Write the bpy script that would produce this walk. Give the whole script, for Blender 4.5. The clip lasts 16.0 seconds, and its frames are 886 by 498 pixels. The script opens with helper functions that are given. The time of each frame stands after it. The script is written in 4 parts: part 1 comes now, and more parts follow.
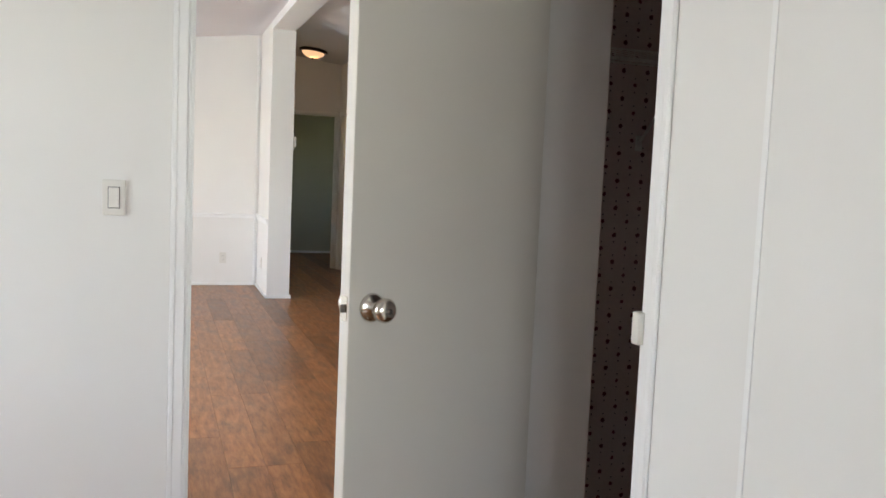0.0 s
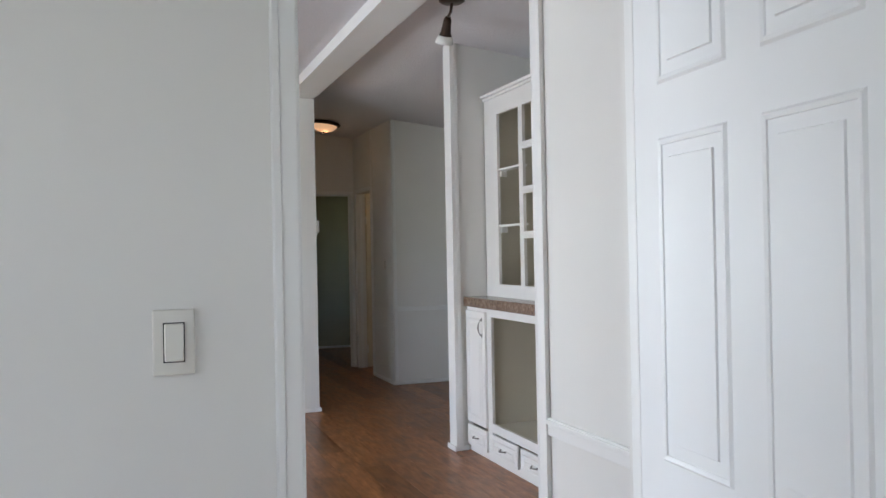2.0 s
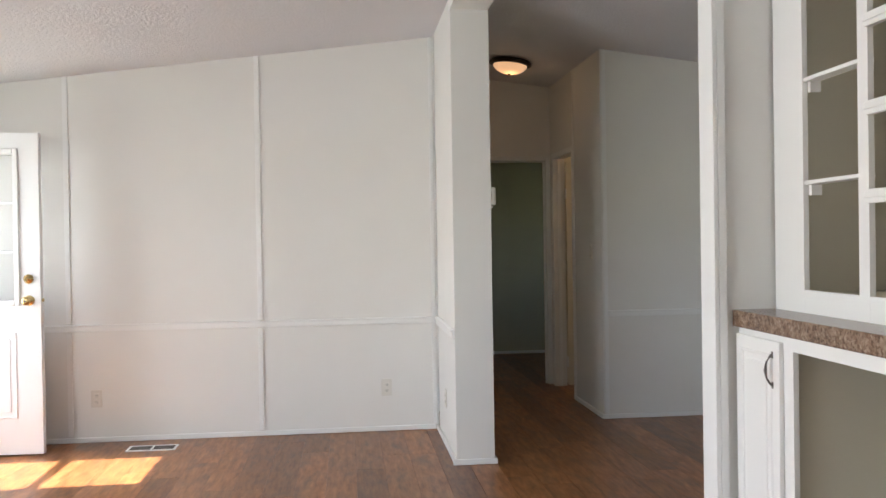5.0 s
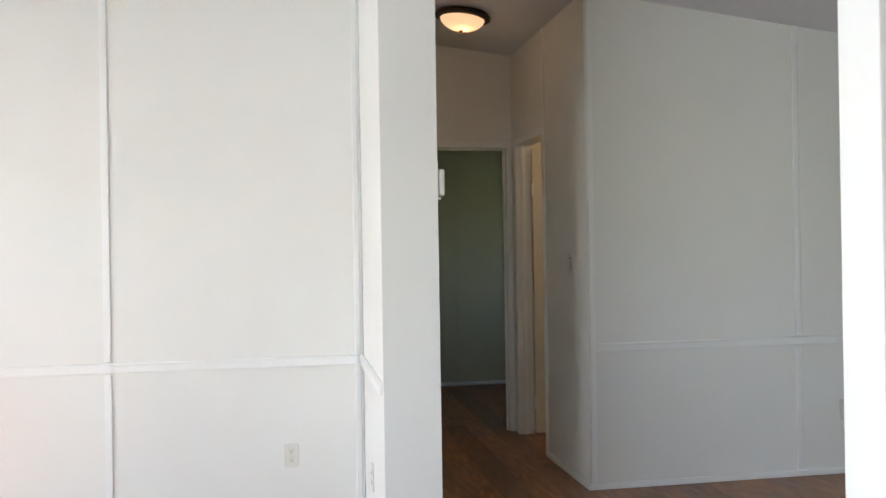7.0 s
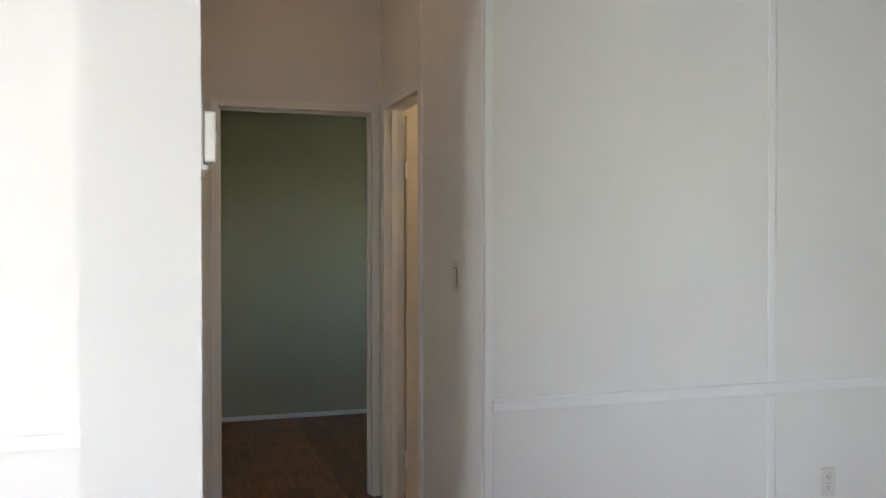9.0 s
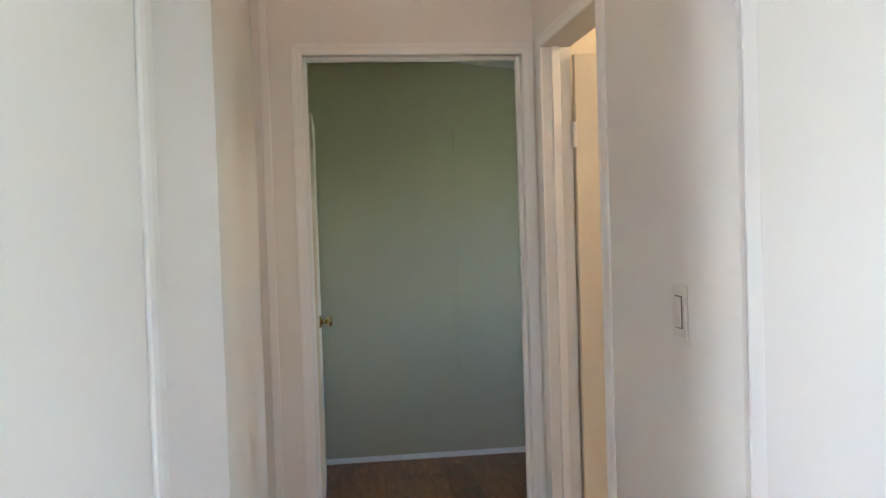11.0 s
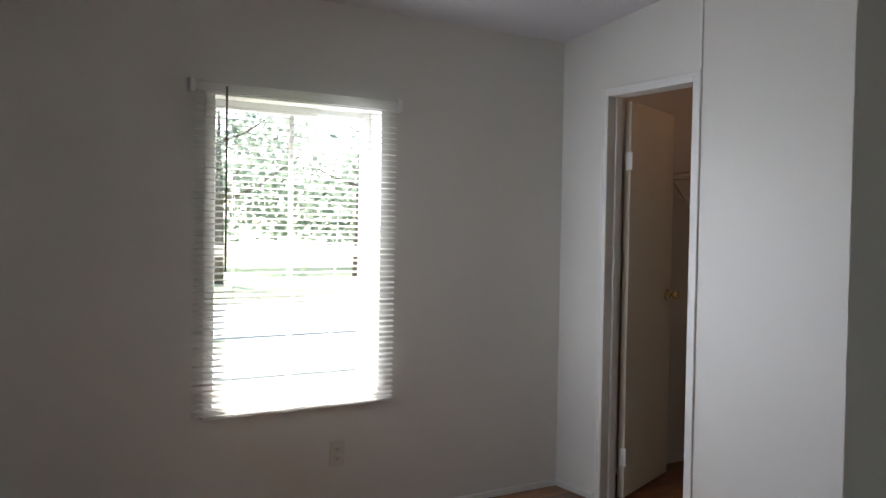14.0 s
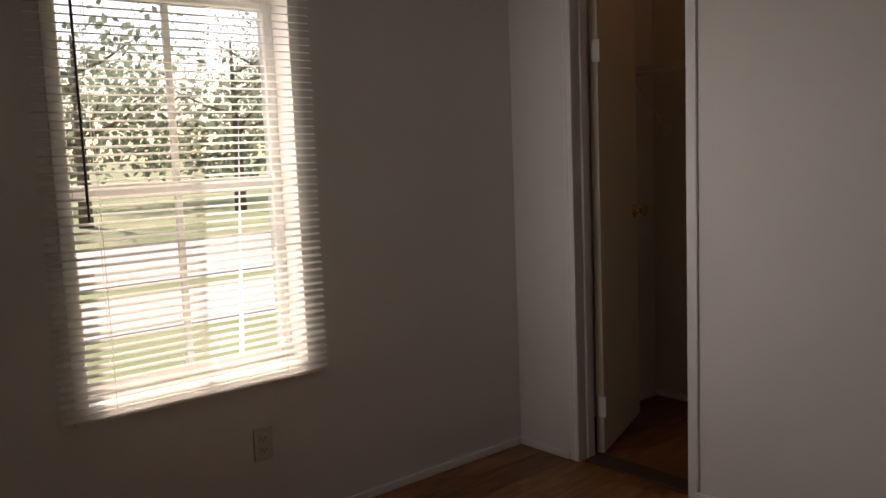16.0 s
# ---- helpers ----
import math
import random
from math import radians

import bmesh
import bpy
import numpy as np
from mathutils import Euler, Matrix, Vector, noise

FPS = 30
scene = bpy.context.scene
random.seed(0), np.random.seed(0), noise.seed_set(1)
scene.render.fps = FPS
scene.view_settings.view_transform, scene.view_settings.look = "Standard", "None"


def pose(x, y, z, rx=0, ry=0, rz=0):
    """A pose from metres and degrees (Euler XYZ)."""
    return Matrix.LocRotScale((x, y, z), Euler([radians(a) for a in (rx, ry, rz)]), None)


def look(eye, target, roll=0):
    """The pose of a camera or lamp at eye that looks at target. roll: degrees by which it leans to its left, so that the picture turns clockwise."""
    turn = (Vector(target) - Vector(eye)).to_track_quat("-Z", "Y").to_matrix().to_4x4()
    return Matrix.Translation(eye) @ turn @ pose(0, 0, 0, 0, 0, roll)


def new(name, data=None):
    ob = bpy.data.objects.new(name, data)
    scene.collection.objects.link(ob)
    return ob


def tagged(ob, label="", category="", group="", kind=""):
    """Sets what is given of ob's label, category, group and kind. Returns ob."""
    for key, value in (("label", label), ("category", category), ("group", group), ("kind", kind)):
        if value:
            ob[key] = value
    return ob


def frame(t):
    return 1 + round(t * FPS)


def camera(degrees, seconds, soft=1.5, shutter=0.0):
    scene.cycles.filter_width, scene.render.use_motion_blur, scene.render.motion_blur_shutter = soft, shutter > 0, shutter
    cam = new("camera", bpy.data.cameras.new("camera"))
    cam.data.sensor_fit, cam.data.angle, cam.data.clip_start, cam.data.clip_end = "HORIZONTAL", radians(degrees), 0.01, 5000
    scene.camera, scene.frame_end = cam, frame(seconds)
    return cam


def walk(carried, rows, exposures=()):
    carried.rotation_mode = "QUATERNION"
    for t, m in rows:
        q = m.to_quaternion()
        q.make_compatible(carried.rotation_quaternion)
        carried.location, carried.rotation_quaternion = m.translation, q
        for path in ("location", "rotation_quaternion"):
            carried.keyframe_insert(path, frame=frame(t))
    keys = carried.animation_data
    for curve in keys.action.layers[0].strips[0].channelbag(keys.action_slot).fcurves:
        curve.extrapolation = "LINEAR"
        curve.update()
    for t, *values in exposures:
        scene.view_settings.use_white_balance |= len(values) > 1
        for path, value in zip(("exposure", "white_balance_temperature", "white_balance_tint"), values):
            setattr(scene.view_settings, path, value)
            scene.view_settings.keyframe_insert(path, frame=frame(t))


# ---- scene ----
cam = camera(55.1, 16.0)

PATH = [
    (0, (1.177, 0.793, 1.303), (1.818, 2.68, 1.131), 2.5),
    (0.4, (1.105, 1.053, 1.306), (1.7, 2.955, 1.144), 1.1),
    (0.5, (1.099, 1.063, 1.307), (1.692, 2.967, 1.151), 0.9),
    (0.8, (1.065, 1.313, 1.288), (1.67, 3.215, 1.151), -0.1),
    (1, (1.031, 1.425, 1.28), (1.639, 3.327, 1.167), -0.6),
    (1.5, (1.027, 1.793, 1.301), (1.632, 3.699, 1.261), -1.1),
    (2, (0.976, 2.199, 1.336), (1.666, 4.076, 1.343), -1.1),
    (2.2, (0.98, 2.325, 1.299), (1.71, 4.186, 1.324), -1.2),
    (2.5, (1.041, 2.548, 1.302), (1.803, 4.397, 1.338), -0.8),
    (2.8, (1.146, 2.778, 1.325), (1.905, 4.627, 1.354), -0.7),
    (3, (1.167, 2.914, 1.311), (1.927, 4.764, 1.335), -0.6),
    (3.1, (1.195, 2.983, 1.313), (1.953, 4.833, 1.332), -1.0),
    (3.5, (1.298, 3.288, 1.328), (2.046, 5.143, 1.34), -1.4),
    (3.6, (1.327, 3.337, 1.322), (2.057, 5.199, 1.33), -1.5),
    (4, (1.475, 3.619, 1.337), (2.028, 5.541, 1.332), -0.5),
    (4.2, (1.508, 3.754, 1.326), (1.936, 5.707, 1.318), -0.1),
    (4.5, (1.565, 3.949, 1.32), (1.834, 5.931, 1.299), -0.3),
    (4.6, (1.579, 4.038, 1.316), (1.82, 6.023, 1.296), -0.4),
    (4.7, (1.59, 4.137, 1.312), (1.811, 6.125, 1.292), -0.8),
    (6.8, (1.843, 5.92, 1.307), (2.172, 7.892, 1.306), -1.2),
    (7, (1.892, 6.068, 1.307), (2.243, 8.037, 1.309), -0.9),
    (7.5, (1.986, 6.486, 1.343), (2.483, 8.423, 1.35), -1.4),
    (7.6, (2.007, 6.562, 1.345), (2.548, 8.488, 1.336), 0.4),
    (8, (2.091, 6.853, 1.346), (2.715, 8.753, 1.335), -0.7),
    (8.2, (2.172, 7.009, 1.349), (2.793, 8.91, 1.334), 0.0),
    (10.3, (2.598, 8.46, 1.392), (3.121, 10.39, 1.347), -2.4),
    (10.5, (2.641, 8.595, 1.395), (3.113, 10.538, 1.343), -2.9),
    (11, (2.715, 8.958, 1.42), (2.972, 10.941, 1.365), -1.8),
    (11.5, (2.718, 9.373, 1.4), (2.817, 11.371, 1.384), -1.6),
    (12, (2.745, 9.645, 1.345), (2.577, 11.637, 1.4), -0.7),
    (12.5, (2.725, 9.95, 1.343), (2.094, 11.848, 1.343), 0.6),
    (13, (2.683, 10.138, 1.338), (1.631, 11.839, 1.317), 0.5),
    (13.2, (2.634, 10.25, 1.341), (1.462, 11.871, 1.309), -0.6),
    (13.5, (2.585, 10.385, 1.331), (1.187, 11.814, 1.306), 0.2),
    (14, (2.515, 10.547, 1.364), (0.83, 11.624, 1.316), 1.0),
    (14.3, (2.453, 10.633, 1.365), (0.695, 11.582, 1.284), 0.7),
    (14.5, (2.413, 10.65, 1.361), (0.652, 11.59, 1.244), 0.3),
    (15, (2.226, 10.68, 1.315), (0.546, 11.747, 1.126), -1.0),
    (15.5, (1.952, 10.73, 1.331), (0.386, 11.959, 1.137), -2.1),
    (16, (1.683, 10.841, 1.341), (0.17, 12.127, 1.11), -2.3),
]
walk(cam, [(t, look(eye, target, roll)) for t, eye, target, roll in PATH],
     exposures=[(0.0, 2.9, 6700, 13), (0.5, 3.0, 6700, 13), (0.8, 2.7, 6500, 13), (1.5, 2.25, 6300, 13), (2.5, 2.2, 6200, 13), (3.5, 2.35, 6450, 13), (4.7, 2.45, 6700, 13), (7.0, 3.0, 6350, 10), (8.2, 3.15, 6450, 11),
                (10.3, 4.25, 5950, 14), (11.0, 4.5, 6000, 14), (12.0, 3.8, 6250, 12), (12.5, 3.05, 6250, 12), (13.0, 2.85, 6200, 12), (13.5, 2.5, 6200, 12),
                (14.0, 1.8, 6200, 13), (14.5, 1.1, 6400, 14), (15.0, 0.6, 7500, 21), (16.0, 0.45, 7900, 24)])

# ---- light ----
world = bpy.data.worlds.new("sky")
scene.world = world
world.use_nodes = True
SUN_EL = 48.0
wn = world.node_tree.nodes
sky = wn.new("ShaderNodeTexSky")
sky.sky_type, sky.sun_disc = "NISHITA", False
sky.sun_elevation, sky.sun_rotation = radians(SUN_EL), radians(270)
world.node_tree.links.new(sky.outputs[0], wn["Background"].inputs[0])
wn["Background"].inputs[1].default_value = 0.15
sun_data = bpy.data.lights.new("sun", "SUN")
sun_data.energy, sun_data.angle, sun_data.color = 5.0, radians(0.53), (1, 0.95, 0.87)
sun_ob = new("sun", sun_data)
sun_ob.matrix_world = look((-20, 9.6, 22), (-20 + math.cos(radians(SUN_EL)), 9.6, 22 - math.sin(radians(SUN_EL))))


def window_light(name, loc, target, sx, sy, watts, color=(0.86, 0.93, 1.0)):
    """An area lamp standing in for daylight, just inside an opening."""
    d = bpy.data.lights.new(name, "AREA")
    d.shape, d.size, d.size_y, d.energy, d.color = "RECTANGLE", sx, sy, watts, color
    ob = new(name, d)
    ob.matrix_world = look(loc, target)
    return ob


# Added lamp for the living room, at a window that is never in view.
window_light("living_fill_light", (-1.2, 6.3, 1.45), (0, 6.3, 1.4), 2.3, 1.1, 17)
window_light("entry_light", (-1.2, 9.55, 1.1), (0, 9.55, 1.0), 0.6, 1.7, 2.6)
# Lamp at an unseen west window, placed to light the panelled door.
window_light("bedroom_fill_light", (-1.2, 3.08, 1.35), (0, 3.08, 1.3), 1.15, 1.1, 5.2)
# Fill lamp added behind the start to brighten the flush door.
window_light("bedroom_back_fill", (1.3, -1.98, 1.4), (1.3, 0, 1.3), 1.3, 1.0, 4.6)
# Weak fill lamp added on the dining room's unseen east side.
window_light("dining_fill_light", (5.98, 7.6, 1.45), (5, 7.6, 1.4), 1.5, 1.1, 0.8, (0.93, 1.0, 0.95))
# Fill lamp added out of view to lift the green wall a little.
window_light("green_room_fill_light", (5.48, 13.1, 1.4), (5, 13.1, 1.4), 0.8, 0.9, 0.03, (1.0, 0.94, 0.80))
# Extra lamp on the room side of the blind, boosting daylight on the closet wall.
blind_light = window_light("blind_window_light", (-0.885, 12.012, 1.25), (0.0, 12.75, 1.2), 0.66, 1.25, 3.8, (0.90, 0.94, 1.0))
blind_light.data.spread = radians(150)


def bulb(name, loc, watts, color, radius=0.05):
    d = bpy.data.lights.new(name, "POINT")
    d.energy, d.color, d.shadow_soft_size = watts, color, radius
    ob = new(name, d)
    ob.location = loc
    return ob


bulb("hall_bulb", (2.94, 11.15, 2.60), 0.10, (1, 0.62, 0.3))
bulb("bath_bulb", (4.4, 11.4, 2.3), 1.05, (1, 0.72, 0.4))
bulb("closet_bulb", (-0.2, 14.2, 2.25), 0.26, (1, 0.52, 0.3))

# ---- materials ----


class Mat:
    """A node material under construction."""

    def __init__(self, name, rough=0.5, metal=0.0, color=(0.8, 0.8, 0.8), spec=0.5):
        self.m = bpy.data.materials.new(name)
        self.m.use_nodes = True
        self.t = self.m.node_tree
        self.b = self.t.nodes["Principled BSDF"]
        self.b.inputs["Roughness"].default_value = rough
        self.b.inputs["Metallic"].default_value = metal
        self.b.inputs["Base Color"].default_value = (*color, 1)
        self.b.inputs["Specular IOR Level"].default_value = spec

    def n(self, kind, **values):
        nd = self.t.nodes.new(kind)
        for k, v in values.items():
            nd.inputs[k.replace("_", " ")].default_value = v
        return nd

    def link(self, a, b):
        self.t.links.new(a, b)

    def coords(self, scale=(1, 1, 1)):
        tc = self.t.nodes.new("ShaderNodeTexCoord")
        mp = self.t.nodes.new("ShaderNodeMapping")
        mp.inputs["Scale"].default_value = scale
        self.link(tc.outputs["Object"], mp.inputs["Vector"])
        return mp.outputs[0]

    def noise(self, vec, scale, detail=4.0, rough=0.55):
        nd = self.n("ShaderNodeTexNoise", Scale=scale, Detail=detail, Roughness=rough)
        self.link(vec, nd.inputs["Vector"])
        return nd.outputs["Fac"]

    def ramp(self, fac, stops):
        nd = self.t.nodes.new("ShaderNodeValToRGB")
        el = nd.color_ramp.elements
        while len(el) < len(stops):
            el.new(0.5)
        for e, (p, c) in zip(el, stops):
            e.position, e.color = p, (*c, 1)
        self.link(fac, nd.inputs[0])
        return nd.outputs[0]

    def mix(self, fac, a, b, blend="MIX"):
        nd = self.t.nodes.new("ShaderNodeMix")
        nd.data_type, nd.blend_type = "RGBA", blend
        for sock, v in ((nd.inputs["Factor"], fac), (nd.inputs["A"], a), (nd.inputs["B"], b)):
            if isinstance(v, (int, float)):
                sock.default_value = v
            elif isinstance(v, tuple):
                sock.default_value = (*v, 1)
            else:
                self.link(v, sock)
        return nd.outputs["Result"]

    def math(self, op, a, b=0.0):
        nd = self.t.nodes.new("ShaderNodeMath")
        nd.operation = op
        for sock, v in ((nd.inputs[0], a), (nd.inputs[1], b)):
            if isinstance(v, (int, float)):
                sock.default_value = v
            else:
                self.link(v, sock)
        return nd.outputs[0]

    def bump(self, height, strength, dist=0.002):
        nd = self.n("ShaderNodeBump", Strength=strength, Distance=dist)
        self.link(height, nd.inputs["Height"])
        self.link(nd.outputs[0], self.b.inputs["Normal"])

    def color(self, c):
        self.link(c, self.b.inputs["Base Color"])

    def rough(self, r):
        self.link(r, self.b.inputs["Roughness"])


def paint(name, color, rough=0.45, grain=1.0, dirt=0.05):
    """Painted board: faint roller grain, very slight unevenness of tone and gloss."""
    m = Mat(name, rough)
    v = m.coords()
    big, fine = m.noise(v, 1.3, 3), m.noise(v, 260, 3)
    dark = tuple(c * (1 - dirt) for c in color)
    m.color(m.mix(m.ramp(big, [(0.3, (0, 0, 0)), (0.75, (1, 1, 1))]), dark, color))
    r = m.t.nodes.new("ShaderNodeMapRange")
    r.inputs["To Min"].default_value, r.inputs["To Max"].default_value = rough - 0.08, rough + 0.1
    m.link(m.noise(v, 9, 4), r.inputs["Value"])
    m.rough(r.outputs[0])
    m.bump(fine, 0.12 * grain, 0.001)
    return m.m


def make_floor():
    """Laminate planks: reddish brown, with long grain, knots, and a tone of its own for each plank."""
    m = Mat("laminate_planks", 0.32)
    tc = m.t.nodes.new("ShaderNodeTexCoord")
    oi = m.t.nodes.new("ShaderNodeObjectInfo")
    geo = m.t.nodes.new("ShaderNodeNewGeometry")
    rnd = m.math("FRACT", m.math("ADD", oi.outputs["Random"], geo.outputs["Random Per Island"]))
    off = m.t.nodes.new("ShaderNodeCombineXYZ")
    m.link(m.math("MULTIPLY", rnd, 37.0), off.inputs[0])
    m.link(m.math("MULTIPLY", rnd, 91.0), off.inputs[1])
    add = m.t.nodes.new("ShaderNodeVectorMath")
    m.link(tc.outputs["Object"], add.inputs[0])
    m.link(off.outputs[0], add.inputs[1])
    mp = m.t.nodes.new("ShaderNodeMapping")
    mp.inputs["Scale"].default_value = (11, 1.7, 1)
    m.link(add.outputs[0], mp.inputs["Vector"])
    grain = m.noise(mp.outputs[0], 3.2, 8, 0.65)
    mp2 = m.t.nodes.new("ShaderNodeMapping")
    mp2.inputs["Scale"].default_value = (6.0, 2.4, 1)
    m.link(add.outputs[0], mp2.inputs["Vector"])
    blotch = m.noise(mp2.outputs[0], 1.6, 4, 0.6)
    base = m.ramp(grain, [(0.25, (0.085, 0.030, 0.011)), (0.46, (0.235, 0.092, 0.034)), (0.72, (0.40, 0.185, 0.075))])
    dark = m.ramp(blotch, [(0.28, (0.35, 0.33, 0.33)), (0.5, (1, 1, 1))])
    col = m.mix(0.85, base, dark, "MULTIPLY")
    tone = m.ramp(rnd, [(0.0, (0.62, 0.60, 0.58)), (0.5, (1, 1, 1)), (1.0, (1.18, 1.16, 1.1))])
    m.color(m.mix(1.0, col, tone, "MULTIPLY"))
    r = m.t.nodes.new("ShaderNodeMapRange")
    r.inputs["To Min"].default_value, r.inputs["To Max"].default_value = 0.24, 0.42
    m.link(blotch, r.inputs["Value"])
    m.rough(r.outputs[0])
    m.bump(grain, 0.10, 0.002)
    return m.m


def make_ceiling():
    m = Mat("textured_ceiling_paint", 0.85, spec=0.2)
    v = m.coords()
    a, b = m.noise(v, 55, 3, 0.6), m.noise(v, 170, 2)
    m.color(m.mix(m.noise(v, 0.9, 2), (0.70, 0.69, 0.72), (0.77, 0.76, 0.78)))
    m.bump(m.math("ADD", a, m.math("MULTIPLY", b, 0.4)), 0.75, 0.012)
    return m.m


def make_counter():
    """Speckled brown laminate."""
    m = Mat("speckled_brown_laminate", 0.22)
    v = m.coords()
    vo = m.n("ShaderNodeTexVoronoi", Scale=110.0)
    m.link(v, vo.inputs["Vector"])
    f = m.noise(v, 46, 6, 0.75)
    c1 = m.ramp(f, [(0.32, (0.035, 0.018, 0.012)), (0.47, (0.15, 0.085, 0.05)), (0.6, (0.32, 0.22, 0.15)), (0.75, (0.10, 0.05, 0.03))])
    c2 = m.ramp(vo.outputs["Color"], [(0.2, (0.05, 0.03, 0.02)), (0.6, (0.24, 0.15, 0.10)), (0.9, (0.42, 0.33, 0.25))])
    m.color(m.mix(0.4, c1, c2))
    return m.m


def make_wallpaper():
    """Dusty pink paper with rows of small dark red sprigs."""
    m = Mat("sprigged_wallpaper", 0.7)
    tc = m.t.nodes.new("ShaderNodeTexCoord")
    sep = m.t.nodes.new("ShaderNodeSeparateXYZ")
    m.link(tc.outputs["Object"], sep.inputs[0])
    h = m.math("ADD", sep.outputs[0], sep.outputs[1])

    def dots(step, ox, oz, rad):
        fx = m.math("SUBTRACT", m.math("FRACT", m.math("ADD", m.math("DIVIDE", h, step), ox)), 0.5)
        fz = m.math("SUBTRACT", m.math("FRACT", m.math("ADD", m.math("DIVIDE", sep.outputs[2], step), oz)), 0.5)
        d = m.math("SQRT", m.math("ADD", m.math("MULTIPLY", fx, fx), m.math("MULTIPLY", fz, fz)))
        wob = m.math("MULTIPLY", m.math("SUBTRACT", m.noise(tc.outputs["Object"], 130, 2), 0.5), 0.12)
        return m.math("LESS_THAN", m.math("ADD", d, wob), rad)

    base = m.mix(m.noise(tc.outputs["Object"], 60, 3), (0.62, 0.52, 0.50), (0.70, 0.60, 0.57))
    c = m.mix(dots(0.105, 0.0, 0.0, 0.085), base, (0.16, 0.035, 0.05))
    c = m.mix(dots(0.105, 0.5, 0.5, 0.07), c, (0.20, 0.05, 0.07))
    c = m.mix(dots(0.0525, 0.5, 0.0, 0.055), c, (0.10, 0.06, 0.09))
    m.color(c)
    return m.m


def make_grass():
    m = Mat("lawn_grass", 0.9)
    v = m.coords()
    m.color(m.mix(m.ramp(m.noise(v, 0.5, 6), [(0.35, (0, 0, 0)), (0.65, (1, 1, 1))]), (0.17, 0.22, 0.10), (0.30, 0.33, 0.19)))
    m.bump(m.noise(v, 30, 4), 0.6, 0.03)
    return m.m


def make_leaf():
    """Thin leaves that let the sun through."""
    m = Mat("tree_leaves", 0.55)
    geo = m.t.nodes.new("ShaderNodeNewGeometry")
    c = m.ramp(geo.outputs["Random Per Island"], [(0, (0.07, 0.11, 0.06)), (1, (0.17, 0.22, 0.11))])
    m.color(c)
    lit = m.t.nodes.new("ShaderNodeBsdfTranslucent")
    m.link(m.mix(0.5, c, (0.42, 0.47, 0.40)), lit.inputs["Color"])
    mixed = m.t.nodes.new("ShaderNodeMixShader")
    mixed.inputs[0].default_value = 0.5
    m.link(m.b.outputs[0], mixed.inputs[1])
    m.link(lit.outputs[0], mixed.inputs[2])
    m.link(mixed.outputs[0], m.t.nodes["Material Output"].inputs["Surface"])
    return m.m


def rough_mat(name, c1, c2, scale, rough=0.8, bump=0.3, metal=0.0):
    m = Mat(name, rough, metal)
    v = m.coords()
    f = m.noise(v, scale, 5)
    m.color(m.mix(f, c1, c2))
    m.bump(m.noise(v, scale * 4, 3), bump, 0.003)
    return m.m


def glass_mat():
    m = Mat("window_glass", 0.0, color=(1, 1, 1))
    m.b.inputs["Transmission Weight"].default_value = 1.0
    m.b.inputs["IOR"].default_value = 1.05
    return m.m


def glow(name, color, strength):
    m = Mat(name, 0.35, color=color)
    m.b.inputs["Emission Color"].default_value = (*color, 1)
    m.b.inputs["Emission Strength"].default_value = strength
    return m.m


WALL = paint("white_wallboard", (0.78, 0.77, 0.735), 0.5)
TRIM = paint("white_trim_paint", (0.82, 0.82, 0.80), 0.38, 0.5, 0.03)
DOORW = paint("white_door_paint", (0.82, 0.83, 0.83), 0.35, 0.8, 0.03)
FLUSH = paint("offwhite_flush_door", (0.70, 0.67, 0.60), 0.42, 1.2, 0.05)
CREAM = paint("cream_wallboard", (0.72, 0.66, 0.54), 0.5)
GREEN = paint("sage_green_wallboard", (0.43, 0.40, 0.285), 0.55)
CABW = paint("white_cabinet_paint", (0.83, 0.82, 0.79), 0.33, 0.6, 0.03)
CABIN = paint("beige_cabinet_interior", (0.60, 0.56, 0.46), 0.45)
PLASTIC = paint("ivory_plastic", (0.68, 0.66, 0.60), 0.3, 0.1, 0.02)
FLOOR = make_floor()
CEIL = make_ceiling()
COUNTER = make_counter()
PAPER = make_wallpaper()
GRASS = make_grass()
LEAF = make_leaf()
BARK = rough_mat("tree_bark", (0.09, 0.065, 0.045), (0.2, 0.15, 0.11), 9, 0.9, 0.8)
ASPHALT = rough_mat("pale_concrete", (0.38, 0.38, 0.39), (0.48, 0.48, 0.49), 12, 0.9)
SIDING = rough_mat("pale_siding", (0.55, 0.56, 0.55), (0.65, 0.65, 0.63), 3, 0.7, 0.1)
ROOFM = rough_mat("grey_shingle", (0.10, 0.10, 0.11), (0.2, 0.2, 0.2), 20, 0.9)
STEEL = rough_mat("satin_nickel", (0.62, 0.58, 0.50), (0.74, 0.70, 0.62), 40, 0.22, 0.03, 1.0)
BRASS = rough_mat("polished_brass", (0.60, 0.45, 0.20), (0.70, 0.54, 0.27), 40, 0.22, 0.03, 1.0)
PEWTER = rough_mat("dark_pewter", (0.16, 0.15, 0.14), (0.32, 0.30, 0.28), 60, 0.3, 0.1, 1.0)
BRONZE = rough_mat("oil_rubbed_bronze", (0.03, 0.018, 0.012), (0.07, 0.042, 0.028), 30, 0.35, 0.05, 0.6)
DARKWOOD = rough_mat("dark_walnut_blade", (0.05, 0.028, 0.018), (0.10, 0.055, 0.035), 14, 0.4, 0.1)
# Near-black colour that paints the shade inside holes, slots and gaps.
BLACK = rough_mat("gap_shade", (0.012, 0.012, 0.012), (0.02, 0.02, 0.02), 20, 0.7, 0.0)
WIRE = rough_mat("white_coated_wire", (0.72, 0.70, 0.66), (0.8, 0.78, 0.74), 30, 0.35, 0.0)
SLAT = paint("white_blind_slat", (0.80, 0.79, 0.76), 0.4, 0.1, 0.02)
